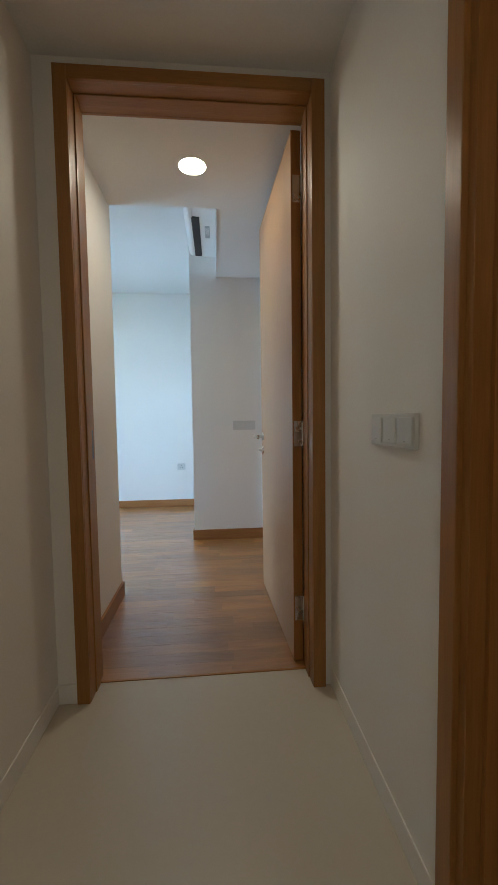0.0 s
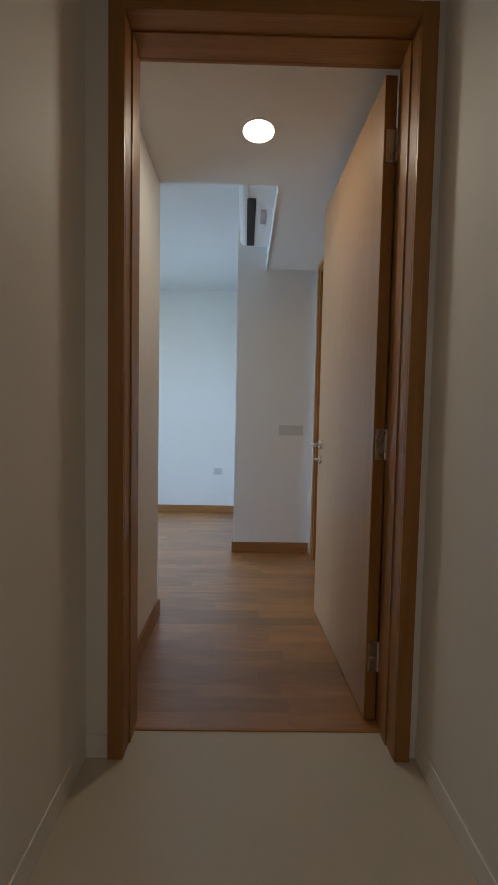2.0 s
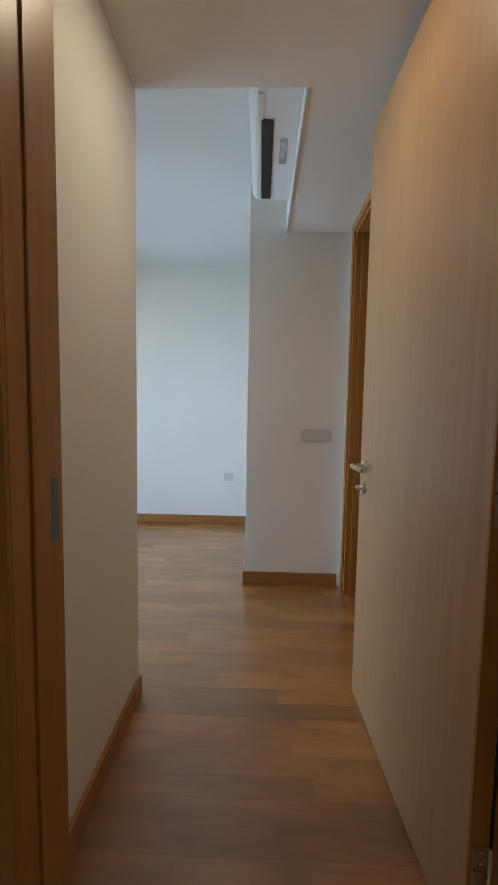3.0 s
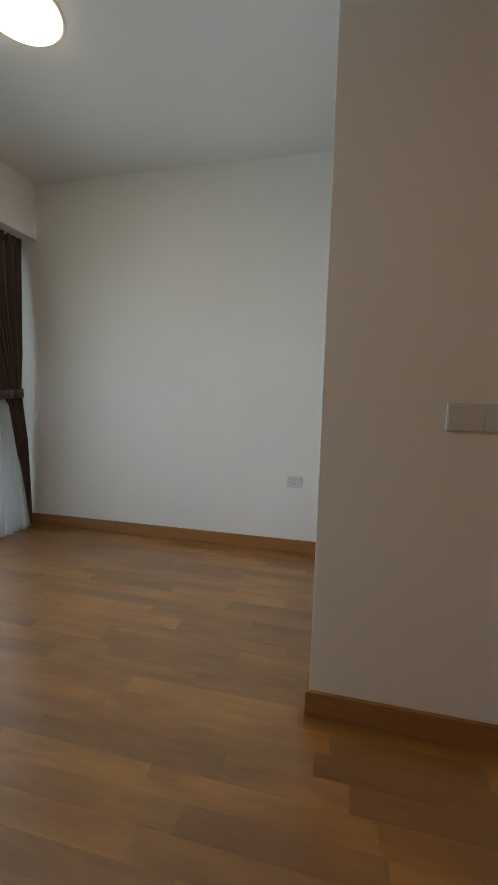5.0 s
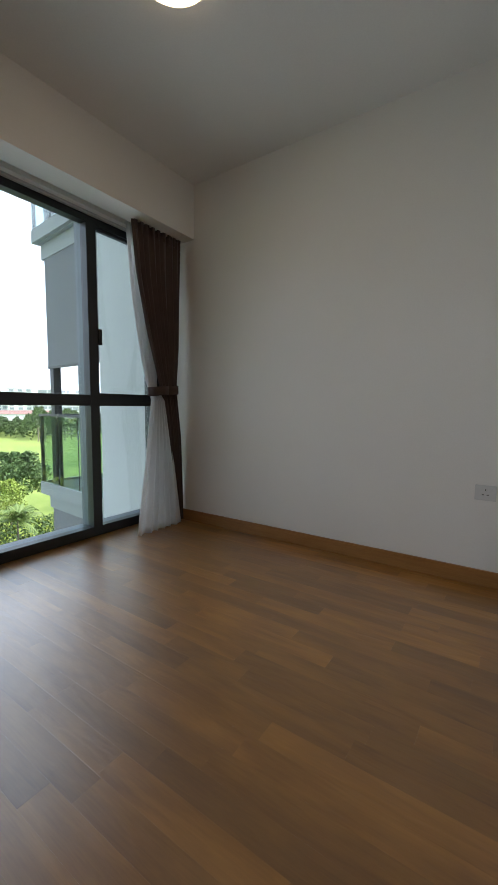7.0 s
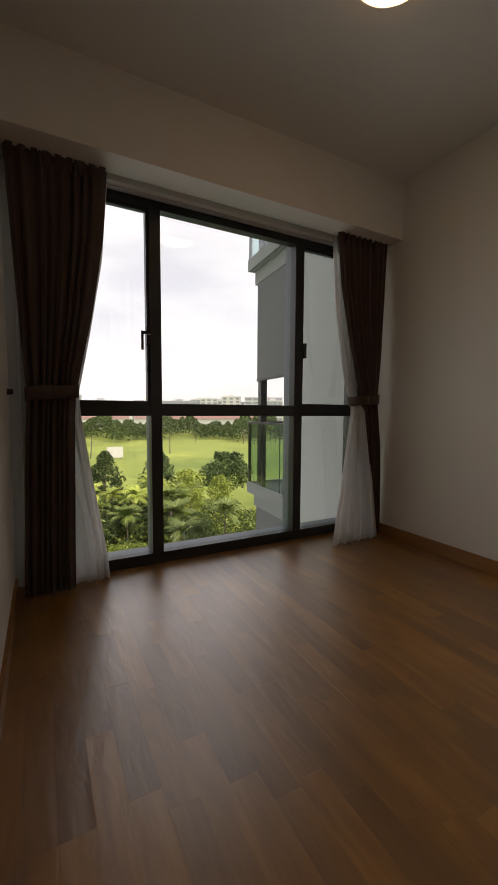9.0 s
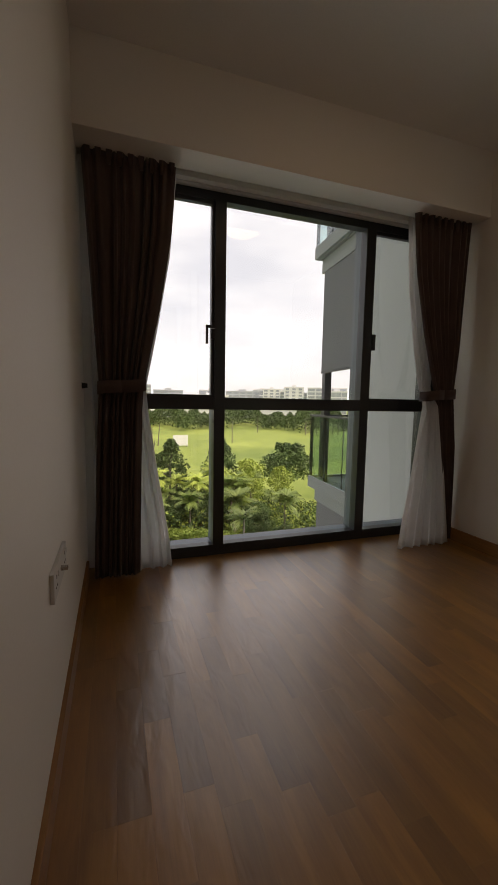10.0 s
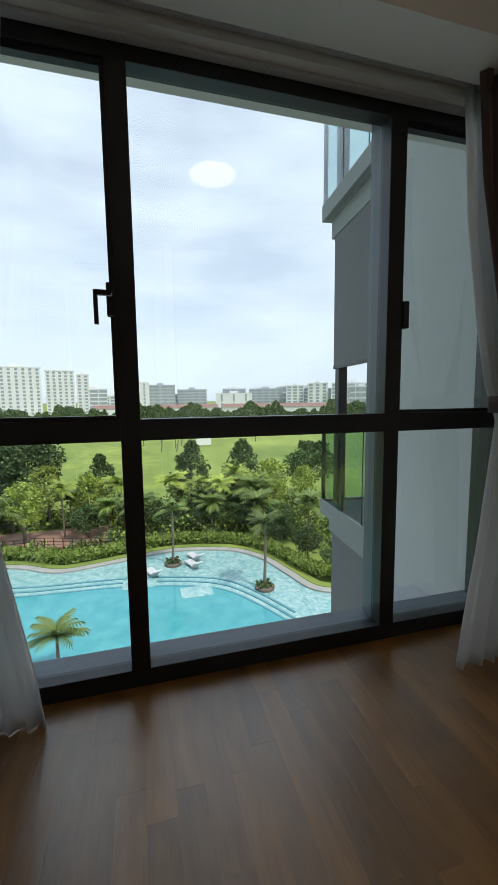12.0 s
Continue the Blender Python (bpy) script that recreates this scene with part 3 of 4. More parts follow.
part("louvre", boxes((-0.028, -0.007, A0 + 0.06, A1 - 0.02, 2.444, 2.451), bevel=0.002), M_WHITE, ac)
lab = part("rating_label", boxes((0.074, 0.108, 3.18, 3.36, 2.4400, 2.4412)), M_GREYMARK, ac, "grey rating label with small print")
for k in range(5):
    part("print_line", boxes((0.079 + 0.005 * k, 0.081 + 0.005 * k, 3.20, 3.30 + 0.01 * (k % 3), 2.4392, 2.4400)), M_WHITE, lab)
part("trim_strip", boxes((0.1505, 0.157, 2.80, STUB_Y - 0.002, 2.352, 2.362)), M_WHITE, ac, "white trim under the bulkhead edge")

# wardrobe
ward = root("wardrobe", "tall built-in wardrobe with glossy pale doors", "wardrobe")
WX = -0.060
part("body", boxes((WX + 0.024, 0.595, 4.015, NORTH - 0.003, 0.0, 2.652)), M_CARCASS, ward)
for y0, y1 in ((4.030, 4.470), (4.474, 4.914), (4.918, 5.357)):
    dr = part("door", boxes((WX, WX + 0.022, y0, y1, 0.07, 2.64), bevel=0.0015), M_GLOSS, ward)
    part("edge_pull", boxes((WX - 0.004, WX, y1 - 0.012, y1 - 0.006, 0.95, 1.10), bevel=0.001), M_STEEL, dr, "slim steel edge pull")
part("plinth", boxes((WX + 0.03, WX + 0.045, 4.015, NORTH - 0.003, 0.0, 0.068)), M_GLOSS, ward)


# ---- curtains ----
def hanging(yl, yr, z0, z1, x, folds, depth, lean=None, seed=0, nu=150, nv=46):
    """A pleated sheet between two edges; yl and yr give the edges at a height."""
    rnd = random.Random(seed)
    ph = [rnd.uniform(-0.9, 0.9) for _ in range(folds + 2)]
    bm = bmesh.new()
    rows = []
    for j in range(nv + 1):
        z = z1 + (z0 - z1) * j / nv
        a, b = yl(z), yr(z)
        row = []
        for i in range(nu + 1):
            u = i / nu
            w = folds * min(1.0, max(0.0, u + 0.045 * math.sin(5.3 * u + seed) * math.sin(math.pi * u) + 0.02 * math.sin(17 * u + 2 * seed) * math.sin(math.pi * u)))
            k = min(int(w), folds)
            wob = ph[k] * (1 - (w - k)) + ph[k + 1] * (w - k)
            amp = depth * (0.75 + 0.25 * math.sin(3.1 * wob + 2.0 * z))
            off = amp * math.sin(2 * math.pi * w + 0.5 * wob * (1.2 + z)) + 0.35 * amp * math.sin(4 * math.pi * w + wob * 3)
            row.append(bm.verts.new((x + off + (lean(z) if lean else 0.0), a + (b - a) * (u + 0.012 * math.sin(2 * math.pi * w + 1.3) * min(1, 4 * u * (1 - u))), z)))
        rows.append(row)
    for j in range(nv):
        for i in range(nu):
            bm.faces.new((rows[j][i], rows[j][i + 1], rows[j + 1][i + 1], rows[j + 1][i]))
    return bm


def eased(*knots):
    """A smooth edge through (z, y) knots, highest first."""
    def f(z):
        for (za, ya), (zb, yb) in zip(knots, knots[1:]):
            if z >= zb:
                s = min(1, max(0, (za - z) / (za - zb)))
                return ya + (yb - ya) * s
        return knots[-1][1]
    return f


def thick(ob, t):
    m_ = ob.modifiers.new("cloth thickness", "SOLIDIFY")
    m_.thickness = t
    return ob

TOP, TIE = 2.262, 1.075
def curtain(label, inner, outer, sheer_inner, sheer_outer, hook, seed, forward=None, dx=0.0, wrap=0.0):
    c = root("curtain", label, "curtain", "curtains at the window")
    lo, hi = (outer, inner) if outer(TOP) < inner(TOP) else (inner, outer)
    thick(part("drape", hanging(lo, hi, 0.012, TOP + 0.013, -2.535 + dx, 8, 0.019, seed=seed), M_DRAPE, c, smooth=True), 0.004)
    y0, y1 = sorted((inner(TIE), outer(TIE)))
    y0 -= wrap
    bm = bmesh.new()
    prev = None
    n = 40
    for k in range(n + 1):
        a = 2 * math.pi * k / n
        ca, sa = math.cos(a), math.sin(a)
        e = 0.5
        px = -2.540 + dx * 0.7 + 0.062 * math.copysign(abs(ca) ** e, ca)
        py = (y0 + y1) / 2 + ((y1 - y0) / 2 + 0.012) * math.copysign(abs(sa) ** e, sa)
        dz = 0.012 * math.sin(a)
        cur = [bm.verts.new((px, py, TIE - 0.034 + dz)), bm.verts.new((px, py, TIE + 0.034 + dz))]
        if prev:
            bm.faces.new((prev[0], cur[0], cur[1], prev[1]))
        prev = cur
    thick(part("tieback", bm, M_DRAPE, c, "taupe cloth tieback band", smooth=True), 0.005)
    bm = bmesh.new()
    s = 1 if hook > 4 else -1
    cyl(bm, (-2.575, hook, TIE), (-2.575, hook - s * 0.028, TIE), 0.016, 0.012, 14)
    part("hook", bm, M_DARK, c, "small dark tieback hook")
    bm = bmesh.new()
    step = (hi(TOP) - lo(TOP)) / 9
    for q in range(9):
        yy = lo(TOP) + step * (q + 0.5)
        for dy in (-0.009, 0.0, 0.009):
            cyl(bm, (-2.516 + dx, yy + dy * 0.4, TOP - 0.075), (-2.518 + dx, yy + dy, TOP + 0.012), 0.004, 0.009, 8)
    part("pinch_pleats", bm, M_DRAPE, c, "gathered pinch pleats of the heading", smooth=True)
    sh = root("sheer_curtain", "white voile sheer gathered behind the drape", "sheer curtain", "sheers at the window")
    lo, hi = (sheer_outer, sheer_inner) if sheer_outer(0.6) < sheer_inner(0.6) else (sheer_inner, sheer_outer)
    thick(part("voile", hanging(lo, hi, 0.005, TOP + 0.02, -2.600, 6, 0.021, lean=forward, seed=seed + 5, nu=120), M_SHEER, sh, smooth=True), 0.0015)
    return c
curtain("taupe blackout curtain tied back at the south wall",
        eased((2.262, 3.315), (1.9, 3.29), (1.5, 3.225), (1.25, 3.17), (1.075, 3.135), (0.95, 3.125), (0.5, 3.115), (0.0, 3.105)),
        eased((2.262, 2.842), (1.4, 2.885), (1.075, 2.905), (0.7, 2.885), (0.0, 2.862)),
        eased((2.29, 3.325), (1.8, 3.285), (1.4, 3.215), (1.075, 3.15), (0.95, 3.16), (0.6, 3.21), (0.2, 3.275), (0.0, 3.295)),
        eased((2.29, 2.865), (0.0, 2.865)), SOUTH, 3)
curtain("taupe blackout curtain tied back at the north wall",
        eased((2.262, 4.868), (1.9, 4.91), (1.5, 5.0), (1.25, 5.075), (1.075, 5.125), (0.95, 5.15), (0.5, 5.20), (0.0, 5.23)),
        eased((2.262, 5.345), (1.4, 5.315), (1.075, 5.285), (0.7, 5.33), (0.0, 5.352)),
        eased((2.29, 4.905), (1.8, 4.935), (1.4, 4.995), (1.15, 5.045), (1.075, 5.055), (1.0, 5.035), (0.6, 4.95), (0.2, 4.865), (0.0, 4.83)),
        eased((2.29, 5.28), (1.4, 5.2), (1.075, 5.13), (1.0, 5.16), (0.5, 5.23), (0.0, 5.28)), NORTH, 11,
        eased((2.29, 0.0), (1.12, 0.03), (1.0, 0.10), (0.5, 0.14), (0.0, 0.16)), 0.035, 0.075)
track = root("curtain_track", "double white curtain track under the beam", "curtain track")
for x in (-2.54, -2.605):
    part("rail", boxes((x - 0.009, x + 0.009, SOUTH + 0.01, NORTH - 0.01, 2.274 if x > -2.6 else 2.290, 2.302), bevel=0.002), M_TRACK, track)
part("blind_pelmet", boxes((-2.694, -2.662, SOUTH + 0.02, NORTH - 0.02, 2.248, 2.2618), bevel=0.003), M_TRACK, track)

# ---- the facade and the neighbour's balcony ----
fixed("wall_fin", boxes((-3.52, -2.87, 5.297, 5.50, -12.0, 9.0)), M_FACADE, "pale grey fin wall beside the window", "facade")
fixed("ledge", boxes((-3.30, -2.96, 5.06, 5.296, -0.28, -0.11), bevel=0.004), M_FACADE, "pale concrete ledge outside the window", "ledge")
fixed("wall_facade", boxes((-2.95, -2.92, -14.0, SOUTH - 0.2, -12.0, 9.0), (-2.95, -2.92, SOUTH - 0.2, NORTH + 0.2, -12.0, -0.5), (-2.95, -2.92, SOUTH - 0.2, NORTH + 0.2, 2.9, 9.0)), M_FACADE, "pale grey outer wall of the block", "facade")
fixed("wall_neighbour", boxes((-3.40, -2.95, 5.51, 14.0, -12.0, 9.0)), M_FACADE, "pale grey neighbouring facade behind the balconies", "facade")
STOREY = 2.96
def balcony(level, blind_to):
    z = level * STOREY + 0.03
    b = root("balcony", "grey balcony with glass balustrade and roller blind", "balcony", "balconies of the block", at=(-5.02, 5.45, z))
    b.rotation_euler.z = radians(-5.0)
    X, Y, XE, YE = 0.0, 0.0, 1.50, 3.9
    part("slab", boxes((X + 0.06, XE + 0.05, Y + 0.05, YE, -0.16, -0.02), bevel=0.004), M_SLAB, b)
    part("fascia", boxes((X + 0.01, XE, Y + 0.01, Y + 0.05, -0.15, 0.0), (X + 0.01, X + 0.05, Y + 0.05, YE, -0.15, 0.0), bevel=0.004), M_SLAB, b)
    part("drip_band", boxes((X + 0.07, XE, Y + 0.09, Y + 0.14, -0.33, -0.14), (X + 0.07, X + 0.12, Y + 0.14, YE, -0.33, -0.14), bevel=0.004), M_SLAB, b)
    for x0, x1 in ((X + 0.02, 0.48), (0.495, 0.95), (0.965, XE)):
        p_ = part("glass_panel", boxes((x0, x1, Y + 0.02, Y + 0.032, 0.005, 0.80)), M_BALGLASS, b, "green tinted glass panel")
        p_.visible_shadow = False
    for y0 in (0.04, 1.0, 1.96, 2.92):
        p_ = part("glass_panel", boxes((X + 0.02, X + 0.032, y0, y0 + 0.94, 0.005, 0.80)), M_BALGLASS, b, "green tinted glass panel")
        p_.visible_shadow = False
    part("handrail", boxes((X + 0.01, XE, Y + 0.012, Y + 0.04, 0.80, 0.825), bevel=0.003), M_FRAME, b)
    part("handrail", boxes((X + 0.01, X + 0.045, Y + 0.04, YE, 0.80, 0.825), bevel=0.003), M_FRAME, b)
    for x in (X + 0.02, 0.485):
        part("post", boxes((x, x + 0.03, Y + 0.033, Y + 0.063, 0.0, 0.80), bevel=0.002), M_FRAME, b)
    part("corner_post", boxes((X + 0.10, X + 0.19, 0.13, 0.22, 0.0, 2.66), bevel=0.004), M_FRAME, b, "dark bronze corner post")
    if blind_to < 2.3:
        bl = part("blind", boxes((X + 0.13, XE, 0.10, 0.106, blind_to, 2.66)), M_BLIND, b, "lowered grey outdoor blind")
        part("bottom_bar", boxes((X + 0.13, XE, 0.092, 0.112, blind_to - 0.03, blind_to), bevel=0.003), M_FRAME, bl)
for level, to in ((-1, 0.2), (0, 1.39), (1, 2.4), (-2, 1.4), (2, 2.4)):
    balcony(level, to)

# ---- ground, pool and garden ----
G = -11.0
bm = bmesh.new()
rings = [0.0, 30, 60, 120, 240, 480, 960, 2400, 4500]
vs = [[bm.verts.new((r * math.cos(2 * math.pi * k / 48), r * math.sin(2 * math.pi * k / 48), G - 0.25)) for k in range(48)] for r in rings[1:]]
c0 = bm.verts.new((0, 0, G - 0.25))
for k in range(48):
    bm.faces.new((c0, vs[0][k], vs[0][(k + 1) % 48]))
    for a, b in zip(vs, vs[1:]):
        bm.faces.new((a[k], b[k], b[(k + 1) % 48], a[(k + 1) % 48]))
fixed("ground", bm, M_GRASS, "bright green meadow reaching the horizon", "ground")


def spline(pts, n=10):
    out = []
    for i in range(len(pts) - 1):
        p0, p1, p2, p3 = (Vector(pts[max(0, min(len(pts) - 1, i + d))]) for d in (-1, 0, 1, 2))
        for k in range(n):
            t = k / n
            out.append(0.5 * ((2 * p1) + (p2 - p0) * t + (2 * p0 - 5 * p1 + 4 * p2 - p3) * t * t + (3 * p1 - p0 - 3 * p2 + p3) * t ** 3))
    return out + [Vector(pts[-1])]

EDGE = spline([(-31.5, -16), (-33.0, -9.5), (-32.3, -5.7), (-30.6, -2.5), (-31.2, 1.3), (-32.2, 5.5), (-31.2, 9.8), (-29.0, 11.9), (-25.9, 12.9), (-23.3, 13.7), (-22.0, 15.5), (-19.8, 19)])
STEPS = spline([(-28.0, -16), (-28.2, -8), (-27.6, -3.7), (-27.2, 1.6), (-26.2, 5.8), (-25.0, 8.2), (-22.8, 9.8), (-19.9, 11.2)])
def ribbon(line_a, x_end, z, low=None):
    """A sheet from a line to a straight far side, with a skirt down to low."""
    bm = bmesh.new()
    a = [bm.verts.new((p.x, p.y, z)) for p in line_a]
    b = [bm.verts.new((x_end, p.y, z)) for p in line_a]
    for i in range(len(a) - 1):
        bm.faces.new((a[i], a[i + 1], b[i + 1], b[i]))
    return bm

def band(line, d0, d1, z0, z1):
    """A raised band that follows a line, between two offsets away from the pool."""
    bm = bmesh.new()
    rows = []
    for i, p in enumerate(line):
        t = (line[min(i + 1, len(line) - 1)] - line[max(i - 1, 0)]).normalized()
        n = Vector((-t.y, t.x))
        q0, q1 = p + n * d0, p + n * d1
        rows.append([bm.verts.new((q.x, q.y, z)) for q, z in ((q0, z0), (q0, z1), (q1, z1), (q1, z0))])
    for a, b in zip(rows, rows[1:]):
        for k in range(4):
            j = (k + 1) % 4
            bm.faces.new((a[k], b[k], b[j], a[j]))
    bm.faces.new(rows[0])
    bm.faces.new(rows[-1])
    return bm
pool = root("water", "turquoise swimming pool with a shallow ledge", "pool", kind="structure")
part("shallow_water", ribbon(EDGE, -19.8, G - 0.06), M_WATER_SHALLOW, pool, "pale water over mosaic")
part("deep_water", ribbon(STEPS, -19.8, G - 0.03), M_WATER_DEEP, pool, "turquoise deep water")
for d in (0.0, 0.75, 1.5):
    part("step_edge", band([p + Vector((-d * 0.8, 0.35 * d)) for p in STEPS], -0.10, 0.06, G - 0.06, G - 0.015), M_STEP, pool, "dark pool step edge")
part("infinity_edge", boxes((-19.8, -19.3, -16, 19, G - 0.24, G + 0.02), bevel=0.02), M_COPING, pool, "grey stone infinity edge")
part("jetty", boxes((-27.9, -26.6, 2.0, 4.2, G - 0.06, G + 0.0), bevel=0.02), M_WATER_SHALLOW, pool)
part("jetty", boxes((-25.8, -24.4, 5.6, 7.6, G - 0.06, G + 0.0), bevel=0.02), M_WATER_SHALLOW, pool)
fixed("coping", band(EDGE, 0.0, 0.55, G - 0.24, G + 0.06), M_COPING, "grey stone coping round the pool", "pool edge")
fixed("lawn_strip", band(EDGE, 0.56, 1.15, G - 0.24, G + 0.10), M_GRASS, "narrow lawn strip behind the coping", "lawn")
fixed("pavement", boxes((-41, -36.2, -14, 0.5, G - 0.24, G - 0.02), bevel=0.02), M_PAVING, "terracotta garden paving", "pavement")
fixed("terrace", boxes((-19.3, -2.95, -16, 19, G - 0.3, G - 0.1)), M_COPING, "grey stone terrace below the block", "terrace")


def leafy(rnd, count, shape, size, droop=0.3):
    """Many small leaf quads inside a shape given by a sampling function."""
    verts, faces = [], []
    for _ in range(count):
        c = Vector(shape(rnd))
        n = Vector((rnd.gauss(0, 1), rnd.gauss(0, 1), rnd.gauss(0.5, 0.8))).normalized()
        a = n.orthogonal().normalized()
        a = Matrix.Rotation(rnd.uniform(0, 6.28), 3, n) @ a
        b = n.cross(a)
        s = size * rnd.uniform(0.6, 1.4)
        k = len(verts)
        verts += [c - a * s * 0.5, c + b * s * 0.34 - n * s * droop * 0.2, c + a * s * 0.5 - n * s * droop, c - b * s * 0.34 - n * s * droop * 0.2]
        faces.append((k, k + 1, k + 2, k + 3))
    return verts, faces


def leaf_part(name, verts, faces, material, parent, label=""):
    me = bpy.data.meshes.new(name)
    me.from_pydata([tuple(v) for v in verts], [], faces)
    me.materials.append(material)
    ob = new(name, me)
    ob.parent = parent
    return tagged(ob, label)


def branchy(rnd, h, r, limbs, spread):
    bm = bmesh.new()
    prev = Vector((0, 0, -0.3))
    for k in range(4):
        nxt = Vector((rnd.uniform(-0.06, 0.06) * h * 0.3, rnd.uniform(-0.06, 0.06) * h * 0.3, h * (k + 1) / 4))
        cyl(bm, prev, nxt, r * (1 - 0.2 * k), r * (0.8 - 0.2 * k), 8)
        prev = nxt
    for k in range(limbs):
        z = h * rnd.uniform(0.35, 0.9)
        a = rnd.uniform(0, 6.28)
        d = spread * rnd.uniform(0.4, 0.8)
        cyl(bm, (0, 0, z), (math.cos(a) * d, math.sin(a) * d, z + d * 0.7), r * 0.35, r * 0.1, 6)
    return bm


def round_tree(seed, h, w, label, material, cone=False, count=2600, leaf=0.26):
    rnd = random.Random(seed)
    t = root("tree", label, "tree", at=(0, 0, -200))
    part("trunk", branchy(rnd, h * (0.9 if cone else 0.6), 0.10 + h * 0.012, 9, w * 0.6), M_BARK, t)
    clumps = []
    for _ in range(150 if cone else 90):
        f = rnd.random()
        z = h * (0.22 + 0.78 * f) if cone else h * (0.4 + 0.6 * f)
        rad = w * ((1.02 - f) ** 0.75 if cone else math.sqrt(max(0.05, 1 - (2 * f - 0.8) ** 2 / 1.5)))
        a = rnd.uniform(0, 6.28)
        d = rad * rnd.uniform(0.35, 0.9)
        clumps.append((d * math.cos(a), d * math.sin(a), z, w * rnd.uniform(0.10, 0.20) * (1.15 - 0.75 * f) if cone else max(0.10 * w, rad * rnd.uniform(0.14, 0.30))))
    def shape(r_):
        cx, cy, cz, cr = r_.choice(clumps)
        v = Vector((r_.gauss(0, 1), r_.gauss(0, 1), r_.gauss(0, 0.8))).normalized() * cr * r_.uniform(0.55, 1.1)
        return cx + v.x, cy + v.y, min(h * 1.02, cz + v.z)
    leaf_part("crown", *leafy(rnd, count, shape, leaf), material, t)
    return t


def palm(seed, h, fronds, length, label, material):
    rnd = random.Random(seed)
    t = root("palm_tree", label, "palm tree", at=(0, 0, -200))
    bm = bmesh.new()
    prev = Vector((0, 0, -0.2))
    for k in range(6):
        nxt = Vector((0.05 * h * math.sin(k * 0.4) * 0.3, 0, h * (k + 1) / 6))
        cyl(bm, prev, nxt, 0.11 - 0.009 * k, 0.10 - 0.009 * k, 10)
        prev = nxt
    part("trunk", bm, M_BARK, t)
    verts, faces = [], []
    for k in range(fronds):
        a = 2 * math.pi * k / fronds + rnd.uniform(-0.2, 0.2)
        up = rnd.uniform(-0.05, 1.5)
        ln = length * rnd.uniform(0.8, 1.1)
        d = Vector((math.cos(a), math.sin(a), 0))
        side = Vector((-math.sin(a), math.cos(a), 0))
        for s in range(12):
            f = s / 12
            def spine(q):
                return Vector((0.0, 0, h)) + d * ln * q * math.cos(up * (1 - 0.4 * q)) + Vector((0, 0, ln * (math.sin(up) * q - 0.42 * q * q)))
            p = spine(f)
            q = spine(f + 0.085)
            k0 = len(verts)
            wd = 0.03
            verts += [p - side * wd, p + side * wd, q + side * wd, q - side * wd]
            faces.append((k0, k0 + 1, k0 + 2, k0 + 3))
            for sg in (-1, 1):
                k0 = len(verts)
                tip = p + side * sg * ln * 0.24 * math.sin(math.pi * min(1, f * 0.9 + 0.12)) + (q - p) * 1.8 - Vector((0, 0, ln * 0.10))
                verts += [p, q, tip + (q - p) * 0.35, tip]
                faces.append((k0, k0 + 1, k0 + 2, k0 + 3))
    leaf_part("crown", verts, faces, material, t)
    return t

def plant(src, spots, jitter=0.18, seed=1):
    rnd = random.Random(seed)
    for i, (x, y, s) in enumerate(spots):
        m = Matrix.Translation((x, y, G - 0.22)) @ Matrix.Rotation(rnd.uniform(0, 6.28), 4, "Z")
        if i == 0:
            ob = src
            ob.matrix_basis = m
        else:
            ob = copy_thing(src, m)
        ob.scale = (s * rnd.uniform(1 - jitter, 1 + jitter),) * 2 + (s * rnd.uniform(1 - jitter * 0.5, 1 + jitter * 0.5),)

plant(palm(2, 4.3, 16, 1.35, "slender pool palm in a round planter", M_PALM), [(-29.8, 5.5, 1.0), (-24.3, 10.9, 1.05)], 0.04)
plant(palm(5, 2.2, 22, 1.35, "short palm at the pool edge", M_PALM), [(-18.9, -0.3, 1.0)], 0.03)
plant(palm(3, 3.6, 26, 1.9, "dense garden palm behind the pool", M_PALM),
      [(-36, 3.2, 0.9), (-35.5, 9.4, 0.85), (-33.5, 13.2, 1.0), (-37, 13.8, 1.1), (-31, 17, 1.0), (-38, 7.0, 0.9), (-40, -3.0, 1.0), (-36.5, -8.5, 1.0), (-40, 16.5, 1.1), (-38, 0.4, 0.8)], 0.15)
plant(palm(7, 4.6, 24, 1.7, "slender yellow-green palm among the garden trees", M_LIME),
      [(-38.5, 6.2, 1.0), (-39.0, 8.6, 0.92), (-37.5, 10.6, 1.0), (-40, 1.2, 1.0), (-39.5, 12.6, 1.1), (-38.5, -3.4, 0.95), (-38, 14.6, 1.0)], 0.12)
plant(round_tree(4, 7.8, 3.7, "dark conical garden tree", M_CROWN, cone=True, count=6500, leaf=0.22),
      [(-44, 8.8, 1.0), (-43, 14.3, 1.02), (-47, -1.0, 0.85)], 0.05)
plant(round_tree(9, 7.0, 3.4, "broad dark tree at the garden edge", M_CROWN, count=7000, leaf=0.27),
      [(-48, -9.0, 1.3), (-52, -14.0, 1.4), (-44, -13.0, 1.0), (-46, 24.0, 1.0)], 0.1)
plant(round_tree(6, 5.2, 1.7, "slim bright green garden tree", M_LIME, count=3200, leaf=0.18),
      [(-38, -6.5, 1.0), (-40.5, -1.5, 1.05), (-41, 13.0, 0.9), (-42.5, 17.5, 1.1), (-37.5, 16.0, 1.0), (-43, -5.5, 1.1), (-39, 20, 1.1)], 0.15)
